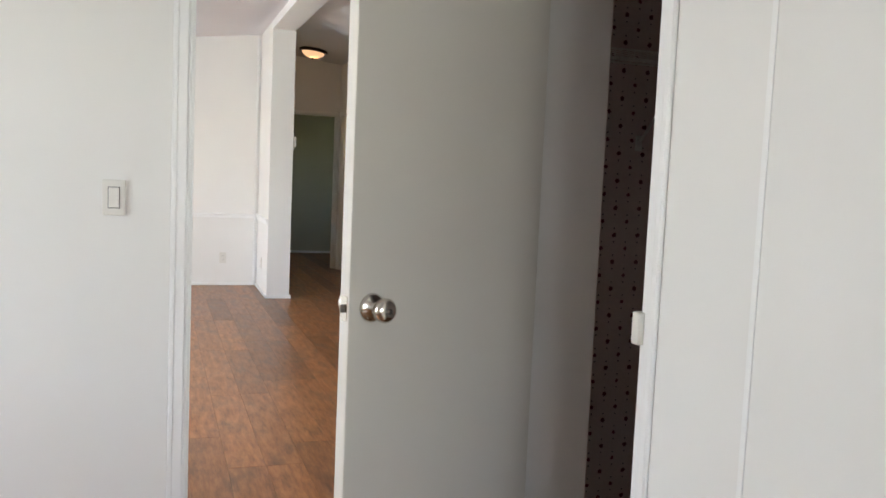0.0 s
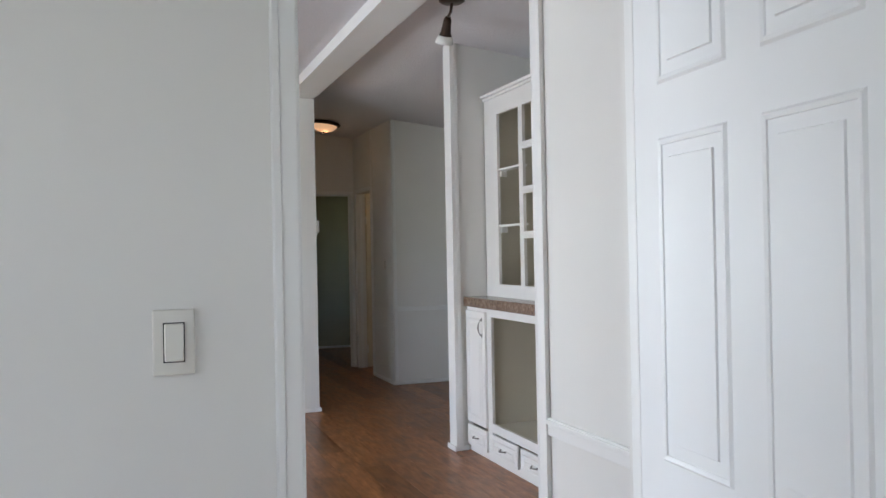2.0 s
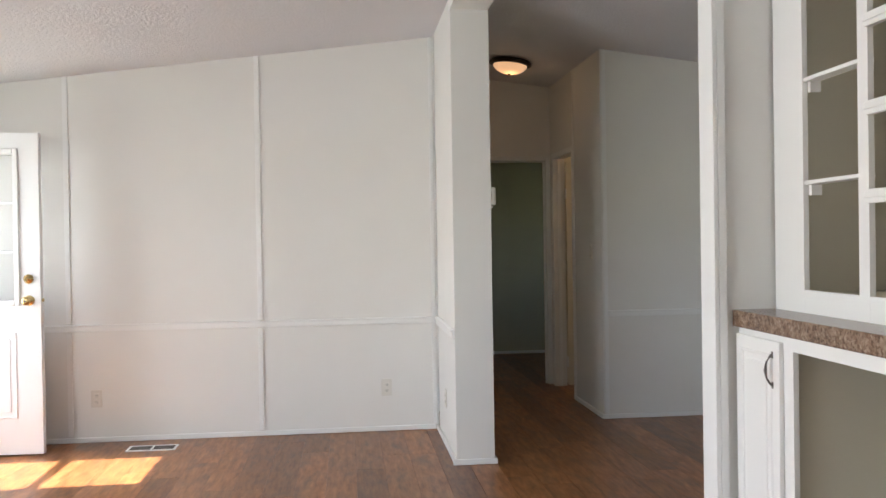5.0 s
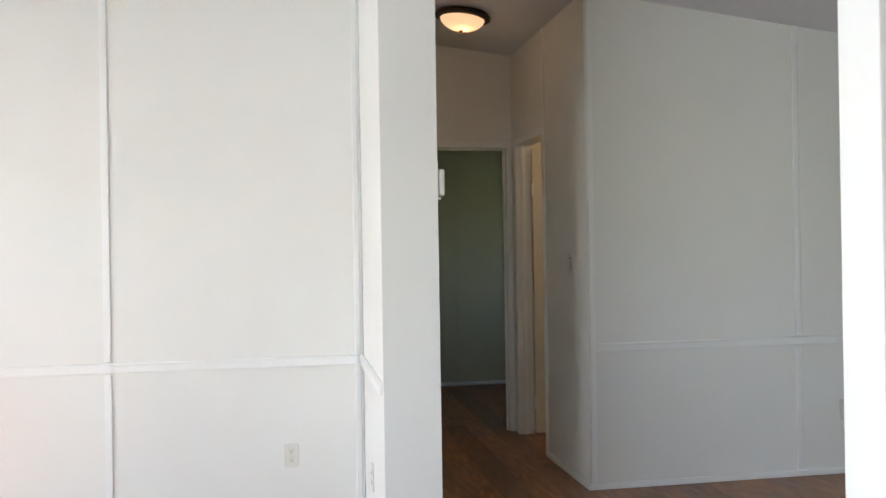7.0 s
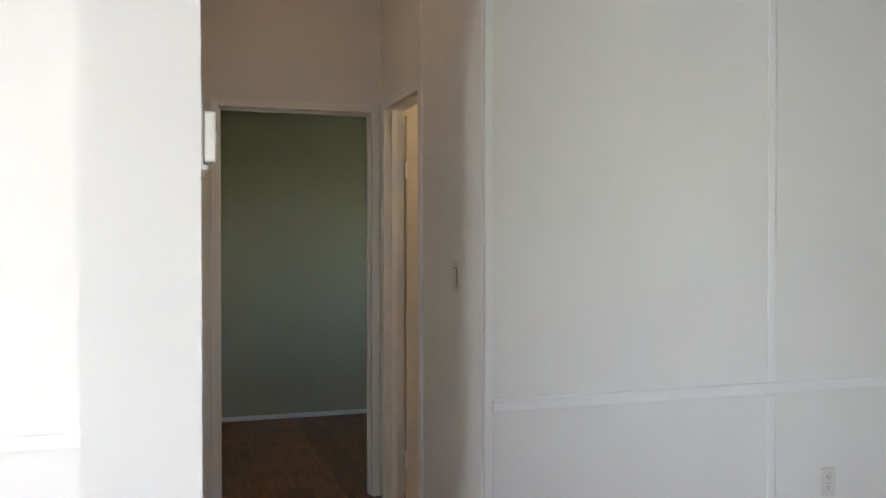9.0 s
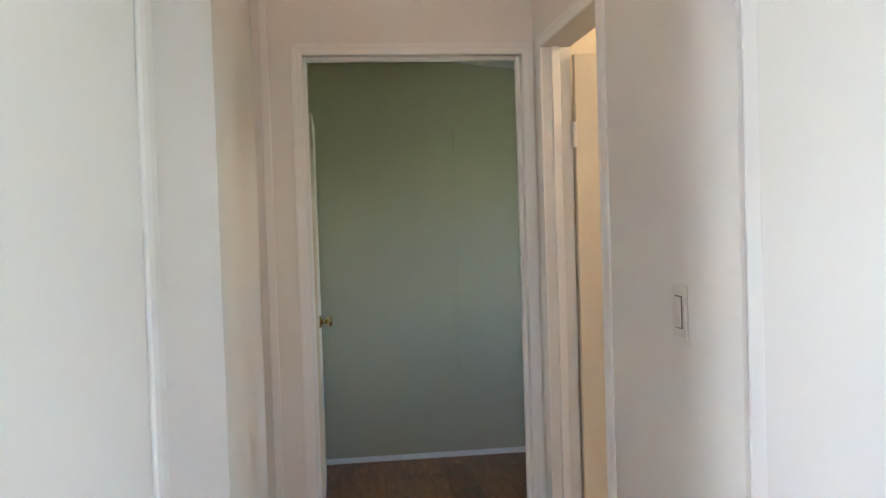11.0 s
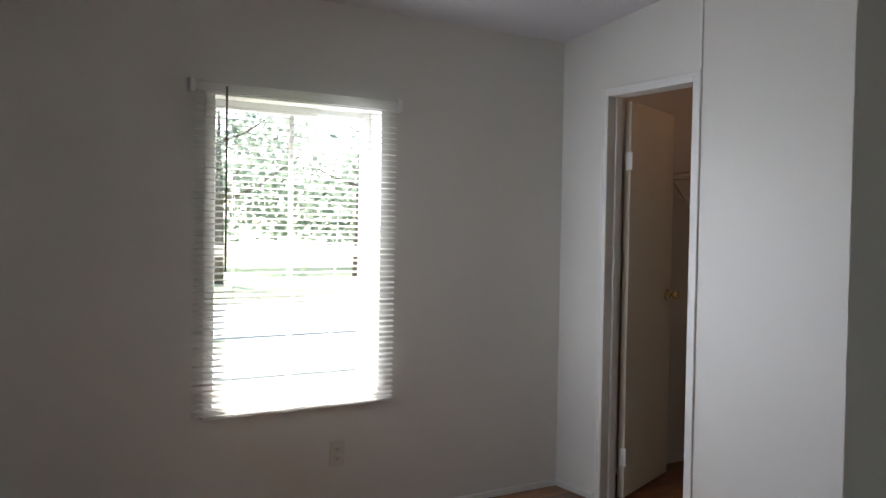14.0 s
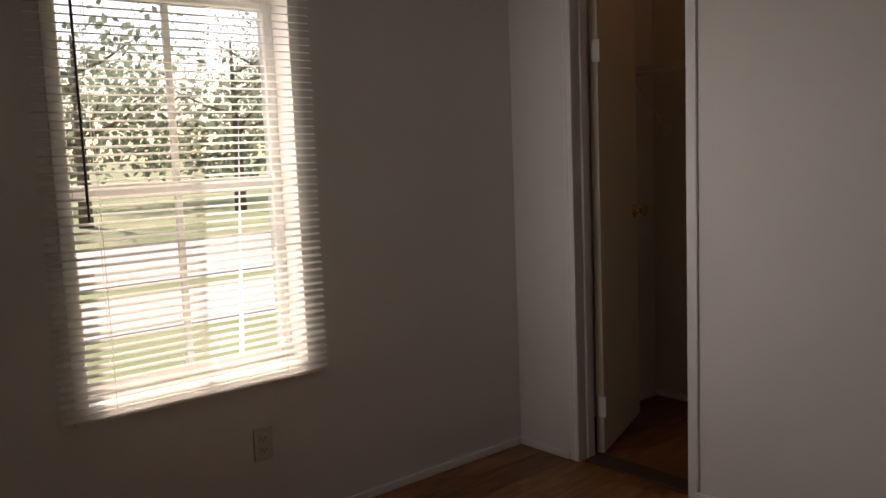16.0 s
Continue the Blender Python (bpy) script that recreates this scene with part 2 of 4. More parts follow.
slat_tree = SLAT.node_tree
thin = slat_tree.nodes.new("ShaderNodeBsdfTranslucent")
thin.inputs["Color"].default_value = (0.92, 0.92, 0.90, 1)
both = slat_tree.nodes.new("ShaderNodeMixShader")
both.inputs[0].default_value = 0.7
slat_tree.links.new(slat_tree.nodes["Principled BSDF"].outputs[0], both.inputs[1])
slat_tree.links.new(thin.outputs[0], both.inputs[2])
slat_tree.links.new(both.outputs[0], slat_tree.nodes["Material Output"].inputs["Surface"])
GLASS = glass_mat()
SHADE = glow("lit_alabaster_glass", (1.0, 0.60, 0.33), 0.12)
FROST = paint("frosted_glass_shade", (0.85, 0.85, 0.82), 0.25, 0.1, 0.02)

# ---- building helpers ----


def box(bm, x0, x1, y0, y1, z0, z1):
    vs = [bm.verts.new(p) for p in ((x0, y0, z0), (x1, y0, z0), (x1, y1, z0), (x0, y1, z0), (x0, y0, z1), (x1, y0, z1), (x1, y1, z1), (x0, y1, z1))]
    for f in ((3, 2, 1, 0), (4, 5, 6, 7), (0, 1, 5, 4), (1, 2, 6, 5), (2, 3, 7, 6), (3, 0, 4, 7)):
        bm.faces.new([vs[i] for i in f])
    return vs


def B(*boxes, bevel=0.0, seg=1):
    """A bmesh of boxes (x0, x1, y0, y1, z0, z1), with bevelled edges."""
    bm = bmesh.new()
    for b in boxes:
        box(bm, *b)
    if bevel:
        bmesh.ops.bevel(bm, geom=bm.edges[:], offset=bevel, segments=seg, affect="EDGES", profile=0.6)
    return bm


def lathe(profile, n=20, axis="z"):
    """A turned shape from (radius, height) pairs."""
    bm = bmesh.new()
    rings = []
    for r, h in profile:
        ring = []
        for i in range(n):
            a = 2 * math.pi * i / n
            p = (r * math.cos(a), r * math.sin(a), h)
            if axis == "x":
                p = (h, p[0], p[1])
            elif axis == "y":
                p = (p[1], h, p[0])
            ring.append(bm.verts.new(p))
        rings.append(ring)
    for a, b in zip(rings, rings[1:]):
        for i in range(n):
            bm.faces.new((a[i], a[(i + 1) % n], b[(i + 1) % n], b[i]))
    bm.faces.new(rings[0][::-1])
    bm.faces.new(rings[-1])
    for f in bm.faces:
        f.smooth = True
    return bm


def tube(points, r, n=8):
    """A round bar along points; r may be one radius or one for each point."""
    bm = bmesh.new()
    pts = [Vector(p) for p in points]
    rs = r if isinstance(r, (list, tuple)) else [r] * len(pts)
    rings = []
    for i, p in enumerate(pts):
        d = (pts[min(i + 1, len(pts) - 1)] - pts[max(i - 1, 0)]).normalized()
        u = d.cross(Vector((0.3, 0.2, 1) if abs(d.z) < 0.9 else (1, 0, 0.1))).normalized()
        w = d.cross(u)
        rings.append([bm.verts.new(p + rs[i] * (math.cos(2 * math.pi * k / n) * u + math.sin(2 * math.pi * k / n) * w)) for k in range(n)])
    for a, b in zip(rings, rings[1:]):
        for i in range(n):
            bm.faces.new((a[i], a[(i + 1) % n], b[(i + 1) % n], b[i]))
    bm.faces.new(rings[0][::-1])
    bm.faces.new(rings[-1])
    for f in bm.faces:
        f.smooth = True
    return bm


def mesh_of(name, bm, material):
    me = bpy.data.meshes.new(name)
    bmesh.ops.recalc_face_normals(bm, faces=bm.faces[:])
    bm.to_mesh(me)
    bm.free()
    me.materials.append(material)
    return me


def part(name, bm, material, parent=None, label="", at=None):
    ob = new(name, mesh_of(name, bm, material))
    if parent:
        ob.parent = parent
    if at is not None:
        ob.matrix_basis = at
    if label:
        ob["label"] = label
    return ob


def thing(name, m, label, category, group=""):
    ob = new(name)
    ob.matrix_basis = m
    return tagged(ob, label, category, group)


def struct(name, bm, material, label, category):
    return tagged(part(name, bm, material), label, category, kind="structure")


def ceil_z(x):
    return 2.475 + 0.118 * x if x < 2.35 else 2.69 - 0.12 * (x - 3.46)


def slab(bm, x0, x1, y0, y1, z0=0.0, z1=None):
    """A block of wall; without z1 its top follows the sloping ceiling."""
    vs = box(bm, x0, x1, y0, y1, z0, z1 if z1 else 2.5)
    if not z1:
        e = 0.0005
        for v in vs[4:]:
            v.co.z = ceil_z(min(v.co.x, 2.349) if x1 <= 2.35 + e else v.co.x) + 0.05


def wall(name, x0, x1, y0, y1, holes=(), material=None, label="white painted wallboard wall"):
    """A straight wall; holes are (from, to, sill, head) along its longer side."""
    bm = bmesh.new()
    along_x = (x1 - x0) > (y1 - y0)
    cuts = [(x0 if along_x else y0)]
    for a, b, s, h in sorted(holes):
        cuts += [a, b]
    cuts.append(x1 if along_x else y1)
    hs = sorted(holes)
    for i in range(len(cuts) - 1):
        a, b = cuts[i], cuts[i + 1]
        if b - a < 1e-4:
            continue
        rect = (a, b, y0, y1) if along_x else (x0, x1, a, b)
        if i % 2:
            s, h = hs[i // 2][2:]
            if s > 0:
                slab(bm, *rect, 0, s)
            slab(bm, *rect, h)
        else:
            slab(bm, *rect)
    return struct(name, bm, material or WALL, label, "wall")


# ---- structure ----
XO = -1.22  # inner face of the outer wall
YB = 10.34  # far wall of the living room
YD = 10.44  # far wall of the dining room
wall("wall_outer_west", XO - 0.14, XO, -2.0, YB + 0.05, [(2.5, 3.65, 0.8, 1.95), (5.1, 7.5, 0.85, 2.0), (9.10, 10.02, 0.0, 2.06)])
wall("wall_bedroom_back", XO - 0.14, 2.03, -2.12, -2.0, [(0.65, 1.95, 0.9, 1.9)])
wall("wall_bedroom_door", XO, 2.30, 3.78, 3.89, [(1.272, 2.045, 0.0, 2.04)])
wall("wall_bedroom_east", 2.03, 2.13, -2.12, 2.134)
wall("wall_closet_stub", 2.15, 2.345, 2.885, 2.985)
wall("wall_closet_side", 2.15, 2.30, 2.985, 3.78)
wall("wall_closet_head", 2.03, 2.13, 2.134, 2.885, [(2.1341, 2.8849, 0.0, 2.04)])
wall("wall_closet_back", 2.40, 3.7, 3.70, 3.89, material=PAPER, label="closet wall papered with small red sprigs on dusty pink")
wall("wall_closet_east", 3.3, 3.4, 1.2, 3.70, material=PAPER, label="closet side wall papered with small red sprigs")
wall("wall_closet_south", 2.13, 3.3, 1.2, 1.3)
wall("wall_passage", 2.30, 2.40, 3.89, 4.83)
wall("wall_kitchen_return", 2.40, 3.72, 4.73, 4.83)
wall("wall_behind_hutch", 3.72, 3.82, 4.83, 7.62)
wall("wall_partition", 3.018, 3.72, 7.53, 7.62)
wall("wall_living_far", XO - 0.14, 2.235, YB, YB + 0.04)
wall("wall_dining_far", 3.46, 6.0, YD, YD + 0.1)
wall("wall_dining_east", 6.0, 6.12, 3.8, YD + 0.1, [(6.85, 8.35, 0.9, 2.0)])
wall("wall_kitchen_south", 3.7, 6.12, 3.70, 3.80)
wall("wall_hall_west", 2.235, 2.46, 9.35, 10.268)
wall("wall_hall_west_door", 2.268, 2.46, 10.268, 12.08, [(10.2681, 10.945, 0.0, 2.03)])
wall("wall_hall_east", 3.46, 3.56, YD + 0.1, 12.08, [(11.235, 11.86, 0.0, 2.03)])
wall("wall_hall_end", 2.46, 3.46, 11.98, 12.08, [(2.63, 3.415, 0.0, 2.03)])
wall("wall_bath_south", 3.56, 5.4, 10.54, 10.64, material=CREAM, label="cream wallboard of the lit bathroom")
wall("wall_bath_east", 5.3, 5.4, 10.64, 12.0, material=CREAM, label="cream wallboard of the lit bathroom")
wall("wall_bath_north", 3.56, 5.4, 12.0, 12.08, material=CREAM, label="cream wallboard of the lit bathroom")
wall("wall_green_west", 2.46, 2.605, 12.08, 14.2, material=GREEN, label="sage green wallboard wall")
wall("wall_green_north", 2.46, 5.6, 14.1, 14.2, material=GREEN, label="sage green wallboard wall with one thin joint")
wall("wall_green_east", 5.5, 5.6, 12.08, 14.1, [(12.6, 13.5, 0.9, 1.9)], material=GREEN, label="sage green wallboard wall")
wall("wall_green_south", 3.46, 5.5, 12.082, 12.14, material=GREEN, label="sage green wallboard wall")
wall("wall_window", -1.12, -0.967, YB + 0.04, 14.7, [(11.64, 12.42, 0.60, 1.90)], label="white wallboard wall around a window with blinds")
wall("wall_closet_door", -0.967, 2.23, 13.517, 13.617, [(-0.62, -0.085, 0.0, 2.035)])
wall("wall_small_closet_north", -0.967, 1.0, 14.55, 14.65, material=CREAM, label="cream wallboard at the back of a lit closet")
wall("wall_small_closet_east", 0.7, 0.8, 13.617, 14.55, material=CREAM, label="cream wallboard beside a lit closet")


def sloped(name, x0, x1, y0, y1, label):
    bm = bmesh.new()
    vs = box(bm, x0, x1, y0, y1, 0, 0.12)
    for i, v in enumerate(vs):
        v.co.z = ceil_z(min(max(v.co.x, x0), x1 - 1e-4 if x1 <= 2.36 else x1)) + (0.12 if i > 3 else 0)
    return struct(name, bm, CEIL, label, "ceiling")


sloped("ceiling_west", XO - 0.2, 2.35, -2.2, 14.9, "white stippled ceiling sloping up to the ridge beam")
sloped("ceiling_east", 2.3501, 6.2, -2.2, 14.9, "white stippled ceiling sloping down from the ridge beam")
bm = bmesh.new()
for i, v in enumerate(box(bm, 2.605, 5.5, 12.14, 14.1, 0, 1)):
    v.co.z = 2.50 - 0.115 * (v.co.x - 2.7) + (0.08 if i > 3 else 0)
struct("ceiling_green_room", bm, CEIL, "white stippled ceiling sloping over the green room", "ceiling")
bm = bmesh.new()
box(bm, 2.232, 2.458, 3.89, 9.40, 2.66, 2.80)
beam = struct("beam", bm, TRIM, "white painted ridge beam carried by a wall end", "beam")
# Unseen slab, added only to keep direct sun out of window_2 and window_3.
struct("eave", B((-2.6, XO - 0.15, -2.4, 8.5, 2.16, 2.26)), TRIM, "unseen white slab added outside the west windows to block the sun", "eave")
base = struct("floor", B((XO - 0.2, 6.2, -2.2, 14.9, -0.2, -0.012)), DARKWOOD, "floor of reddish brown laminate planks", "floor")

# trims of the setting


def trim(name, boxes, label="white painted wooden trim", category="trim", bevel=0.004, material=None):
    return struct(name, B(*boxes, bevel=bevel, seg=2), material or TRIM, label, category)


def rail_x(x0, x1, y, out, z=0.765):
    """A moulded chair rail on a wall that faces -y."""
    trim("chair_rail", [(x0, x1, y - 0.010, y, z - 0.022, z + 0.024), (x0, x1, y - 0.016, y - 0.004, z + 0.010, z + 0.023)], "moulded white chair rail along the wall")


def rail_y(y0, y1, x, s, z=0.765):
    a, b = sorted((x, x + 0.012 * s))
    c, d = sorted((x + 0.004 * s, x + 0.02 * s))
    trim("chair_rail", [(a, b, y0, y1, z - 0.03, z + 0.03), (c, d, y0, y1, z + 0.008, z + 0.024)], "moulded white chair rail along the wall")


rail_x(XO, 2.212, YB, -1)
rail_y(9.40, YB - 0.02, 2.235, -1)
rail_x(3.50, 6.0, YD, -1)
rail_y(3.95, 4.78, 2.30, -1, 0.74)


def batten_x(x, y, z0=0.04, s=-1, w=0.034):
    a, b = sorted((y, y + 0.008 * s))
    trim("batten", [(x - w / 2, x + w / 2, a, b, z0, ceil_z(x))], "flat white batten over a wallboard joint", bevel=0.003)


def batten_y(y, x, s, z0=0.04, z1=None, w=0.034):
    a, b = sorted((x, x + 0.008 * s))
    trim("batten", [(a, b, y - w / 2, y + w / 2, z0, z1 or ceil_z(x))], "flat white batten over a wallboard joint", bevel=0.003)


for bx in (1.02, -0.235):
    batten_x(bx, YB, 0.796)
    trim("batten", [(bx - 0.017, bx + 0.017, YB - 0.008, YB, 0.04, 0.734)], "flat white batten below the chair rail", bevel=0.003)
batten_x(4.70, YD, 0.796)
trim("batten", [(4.683, 4.717, YD - 0.008, YD, 0.04, 0.734)], "flat white batten below the chair rail", bevel=0.003)
batten_x(2.212, YB, 0.04, w=0.03)
batten_y(YB - 0.04, 2.235, -1, w=0.03)
batten_x(3.485, YD, 0.04, w=0.03)
batten_y(11.19, 3.46, -1, w=0.03)
trim("batten", [(2.0275, 2.03, 1.834, 1.846, 0.04, ceil_z(2.03))], "thin white strip over a wallboard joint", bevel=0.001)
batten_x(-0.045, 13.517, 2.085, w=0.014)
trim("batten", [(3.466, 3.474, 14.0975, 14.1, 0.04, 2.5)], "thin sage green strip over a wallboard joint", bevel=0.0005, material=GREEN)
for e, z0 in ((2.5, 0.0),):
    batten_x(e, 11.98, w=0.03)
batten_y(10.17, 2.46, 1, w=0.04)

BASE_H = 0.034


def base_x(x0, x1, y, s):
    a, b = sorted((y, y + 0.014 * s))
    trim("baseboard", [(x0, x1, a, b, 0.0, BASE_H)], "low white baseboard strip", "baseboard", 0.005)


def base_y(y0, y1, x, s):
    a, b = sorted((x, x + 0.014 * s))
    trim("baseboard", [(a, b, y0, y1, 0.0, BASE_H)], "low white baseboard strip", "baseboard", 0.005)


base_x(XO, 2.214, YB, -1)
base_y(9.36, YB, 2.235, -1)
base_x(2.214, 2.476, 9.35, -1)
base_y(9.36, 10.268, 2.46, 1)
base_y(10.945, 11.98, 2.46, 1)
base_x(3.446, 6.0, YD, -1)
base_y(YD, 11.2, 3.46, -1)
base_x(2.605, 5.5, 14.1, -1)
base_y(YB + 0.1, 13.50, -0.967, 1)
base_x(-0.967, -0.67, 13.517, -1)
base_x(-0.05, 2.23, 13.517, -1)
base_x(-0.967, 0.7, 14.55, -1)
base_y(3.89, 4.83, 2.30, -1)
base_x(3.0, 3.09, 7.53, -1)
base_y(7.5, 7.65, 3.0, -1)
base_y(13.64, 14.55, -0.967, 1)

# corner posts of the passage wall and of the partition
trim("corner_trim", [(2.282, 2.412, 4.83, 4.846, 0.0, 2.74), (2.282, 2.30, 4.775, 4.83, 0.0, 2.73)], "white corner trim on the end of a wall")
trim("corner_trim", [(3.0, 3.018, 7.512, 7.638, 0.0, 2.74), (3.018, 3.05, 7.512, 7.53, 0.0, 2.74)], "white corner trim on the end of a partition")


def casing_x(x0, x1, y, s, head, w=0.055, d=0.008, label="white painted door casing"):
    """Casing round an opening in a wall along x, on the side s."""
    a, b = sorted((y, y + d * s))
    c, e = sorted((y + 0.002 * s, y + (d + 0.002) * s))
    trim("door_casing", [(x0 - w, x0, a, b, 0, head + w), (x1, x1 + w, a, b, 0, head + w), (x0, x1, a, b, head, head + w),
                         (x0 - w + 0.002, x0 - w + 0.018, c, e, 0.002, head + w - 0.002), (x1 + w - 0.018, x1 + w - 0.002, c, e, 0.002, head + w - 0.002), (x0 - w + 0.018, x1 + w - 0.018, c, e, head + w - 0.018, head + w - 0.002)], label, "door casing", 0.003)


def casing_y(y0, y1, x, s, head, w=0.055, d=0.008, label="white painted door casing"):
    a, b = sorted((x, x + d * s))
    c, e = sorted((x + 0.002 * s, x + (d + 0.002) * s))
    trim("door_casing", [(a, b, y0 - w, y0, 0, head + w), (a, b, y1, y1 + w, 0, head + w), (a, b, y0, y1, head, head + w),
                         (c, e, y0 - w + 0.002, y0 - w + 0.018, 0.002, head + w - 0.002), (c, e, y1 + w - 0.018, y1 + w - 0.002, 0.002, head + w - 0.002), (c, e, y0 - w + 0.018, y1 + w - 0.018, head + w - 0.018, head + w - 0.002)], label, "door casing", 0.003)


casing_x(1.272, 2.045, 3.78, -1, 2.04, w=0.05, d=0.004)
casing_y(2.134, 2.885, 2.03, -1, 2.04, w=0.045)
casing_x(2.63, 3.415, 11.98, -1, 2.03, w=0.04)
casing_y(11.235, 11.86, 3.46, -1, 2.03, w=0.045)
casing_x(-0.62, -0.085, 13.517, -1, 2.035, w=0.045)
trim("door_casing", [(1.235, 1.298, 3.89, 3.95, 0, 2.09)], "white painted door casing", "door casing", 0.003)
# door stops and jamb linings
trim("door_stop", [(1.272, 1.284, 3.825, 3.86, 0, 2.04), (2.033, 2.045, 3.825, 3.86, 0, 2.04)], "white door stop in a doorway")
trim("door_stop", [(2.300, 2.322, 10.934, 10.945, 0, 2.03), (2.300, 2.322, 10.268, 10.279, 0, 2.03)], "white door stop in a deep doorway")
trim("door_stop", [(2.63, 2.645, 12.01, 12.04, 0, 2.03), (3.40, 3.415, 12.01, 12.04, 0, 2.03), (2.645, 3.40, 12.01, 12.04, 2.015, 2.03)], "white door stop in a doorway")
trim("door_stop", [(3.49, 3.52, 11.845, 11.86, 0, 2.03), (3.49, 3.52, 11.235, 11.25, 0, 2.03)], "white door stop in a doorway")
trim("door_stop", [(-0.62, -0.608, 13.56, 13.60, 0, 2.035), (-0.097, -0.085, 13.56, 13.60, 0, 2.035)], "white door stop in a closet doorway")
trim("threshold", [(-0.605, -0.085, 13.53, 13.64, 0.0, 0.012)], "wooden threshold strip in the closet doorway", material=DARKWOOD)
# strike plate on the deep jamb
sp = thing("strike_plate", pose(2.2885, 10.9435, 1.095), "painted strike plate with a dark disc for latch hole shade in a door jamb", "strike plate")
part("plate", B((-0.011, 0.010, -0.002, 0.001, -0.085, 0.035), bevel=0.001), TRIM, sp)
# Flat black disc on the plate: the hole's shade is painted, not cut.
part("latch_hole", lathe([(0.0075, -0.0035), (0.0075, -0.0025)], 14, "y"), BLACK, sp, "dark disc for latch hole shade")

# ---- doors ----


def knob(parent, at, metal, side, depth=0.058, lock=True):
    """A round door knob standing out along local y by the given side."""
    k = part("door_knob", lathe([(0.033, 0), (0.033, 0.004), (0.028, 0.009), (0.013, 0.012), (0.011, 0.03), (0.020, 0.036), (0.0275, 0.046), (0.0275, 0.056), (0.021, 0.064), (0.010, 0.066)], 24, "y"), metal, parent, "round metal door knob", pose(*at) @ Matrix.Scale(side, 4, (0, 1, 0)))
    if lock:
        part("lock_button", lathe([(0.007, 0.064), (0.007, 0.069), (0.004, 0.070)], 12, "y"), PEWTER, k)
    return k


def raised_panel(x0, x1, z0, z1, y, s, w=0.022):
    """A moulded raised panel, standing out of a door's face at y on side s."""
    bm = bmesh.new()

    def ring(i, d):
        return [bm.verts.new(p) for p in ((x0 + i, y + d * s, z0 + i), (x1 - i, y + d * s, z0 + i), (x1 - i, y + d * s, z1 - i), (x0 + i, y + d * s, z1 - i))]

    rs = [ring(0, 0.0), ring(0.006, 0.005), ring(0.014, 0.003), ring(0.018, -0.004), ring(0.018 + w, -0.001), ring(0.021 + w, 0.004)]
    for a, b in zip(rs, rs[1:]):
        for i in range(4):
            bm.faces.new((a[i], a[(i + 1) % 4], b[(i + 1) % 4], b[i]))
    bm.faces.new(rs[-1])
    return bm


def hinges(parent, y, zs=(0.22, 1.72), x=0.0):
    for z in zs:
        part("hinge", B((x - 0.008, x + 0.004, y - 0.03, y + 0.008, z - 0.045, z + 0.045), bevel=0.002), TRIM, parent, "painted hinge")


def panel_door(m, width, label, lite=False):
    """A six-panel door; local x runs from the hinge to the free edge, y through the leaf."""
    d = thing("door_panelled", m, label, "door")
    h, t = 2.02, 0.036
    part("leaf", B((0, width, -t / 2, t / 2, 0.008, h), bevel=0.002), DOORW, d)
    g = 0.095
    pw = (width - 3 * g) / 2
    for s in (1, -1):
        for k in range(2):
            x0 = g + k * (pw + g)
            for z0, z1 in ((0.20, 0.78), (0.90, 1.56), (1.67, 1.90)):
                part("panel", raised_panel(x0, x0 + pw, z0, z1, s * t / 2, s), DOORW, d)
    return d


# main door of the starting bedroom, folded back against its wall
door_a = panel_door(pose(2.018, 3.772, 0, 0, 0, 266.5), 0.75, "white six-panel door standing wide open beside a closet")
hinges(door_a, 0.018)
knob(door_a, (0.70, 0.018, 0.95), STEEL, 1)


def flush_door(name, m, width, material, label, metal, h=2.0, lock=True, z=0.95, t=0.035):
    d = thing(name, m, label, "door")
    part("leaf", B((0, width, -t / 2, t / 2, 0.012, h), bevel=0.002), material, d)
    knob(d, (width - 0.062, t / 2, z), metal, 1, lock=lock)
    knob(d, (width - 0.062, -t / 2, z), metal, -1, lock=False)
    latch = part("latch_plate", B((width - 0.0005, width + 0.0015, -0.012, 0.012, z - 0.028, z + 0.028), bevel=0.0005), STEEL, d)
    part("latch_bolt", B((width, width + 0.011, -0.006, 0.006, z - 0.009, z + 0.009), bevel=0.003), PEWTER, latch)
    hinges(d, 0.0, x=-0.002)
    return d


flush_door("door_flush", pose(2.14, 2.872, 0, 0, 0, 203.3), 0.615, FLUSH, "off-white flush closet door standing half open with a round nickel knob", STEEL, z=1.0)
flush_door("door_flush", pose(-0.603, 13.635, 0, 0, 0, 112), 0.60, CREAM, "off-white flush closet door open inward with a small brass knob", BRASS, h=2.02, lock=False, z=1.02)
flush_door("door_flush", pose(3.565, 11.845, 0, 0, 0, -4), 0.60, CREAM, "cream flush bathroom door standing open under warm light", BRASS, lock=False)
gd = thing("door_flush", pose(2.622, 13.25, 0, 0, 0, 90), "pale closed door in a green wall with a brass knob", "door")
part("leaf", B((0, 0.70, -0.012, 0.015, 0.01, 2.0), bevel=0.002), CREAM, gd)
knob(gd, (0.07, -0.012, 0.95), BRASS, -1, lock=False)


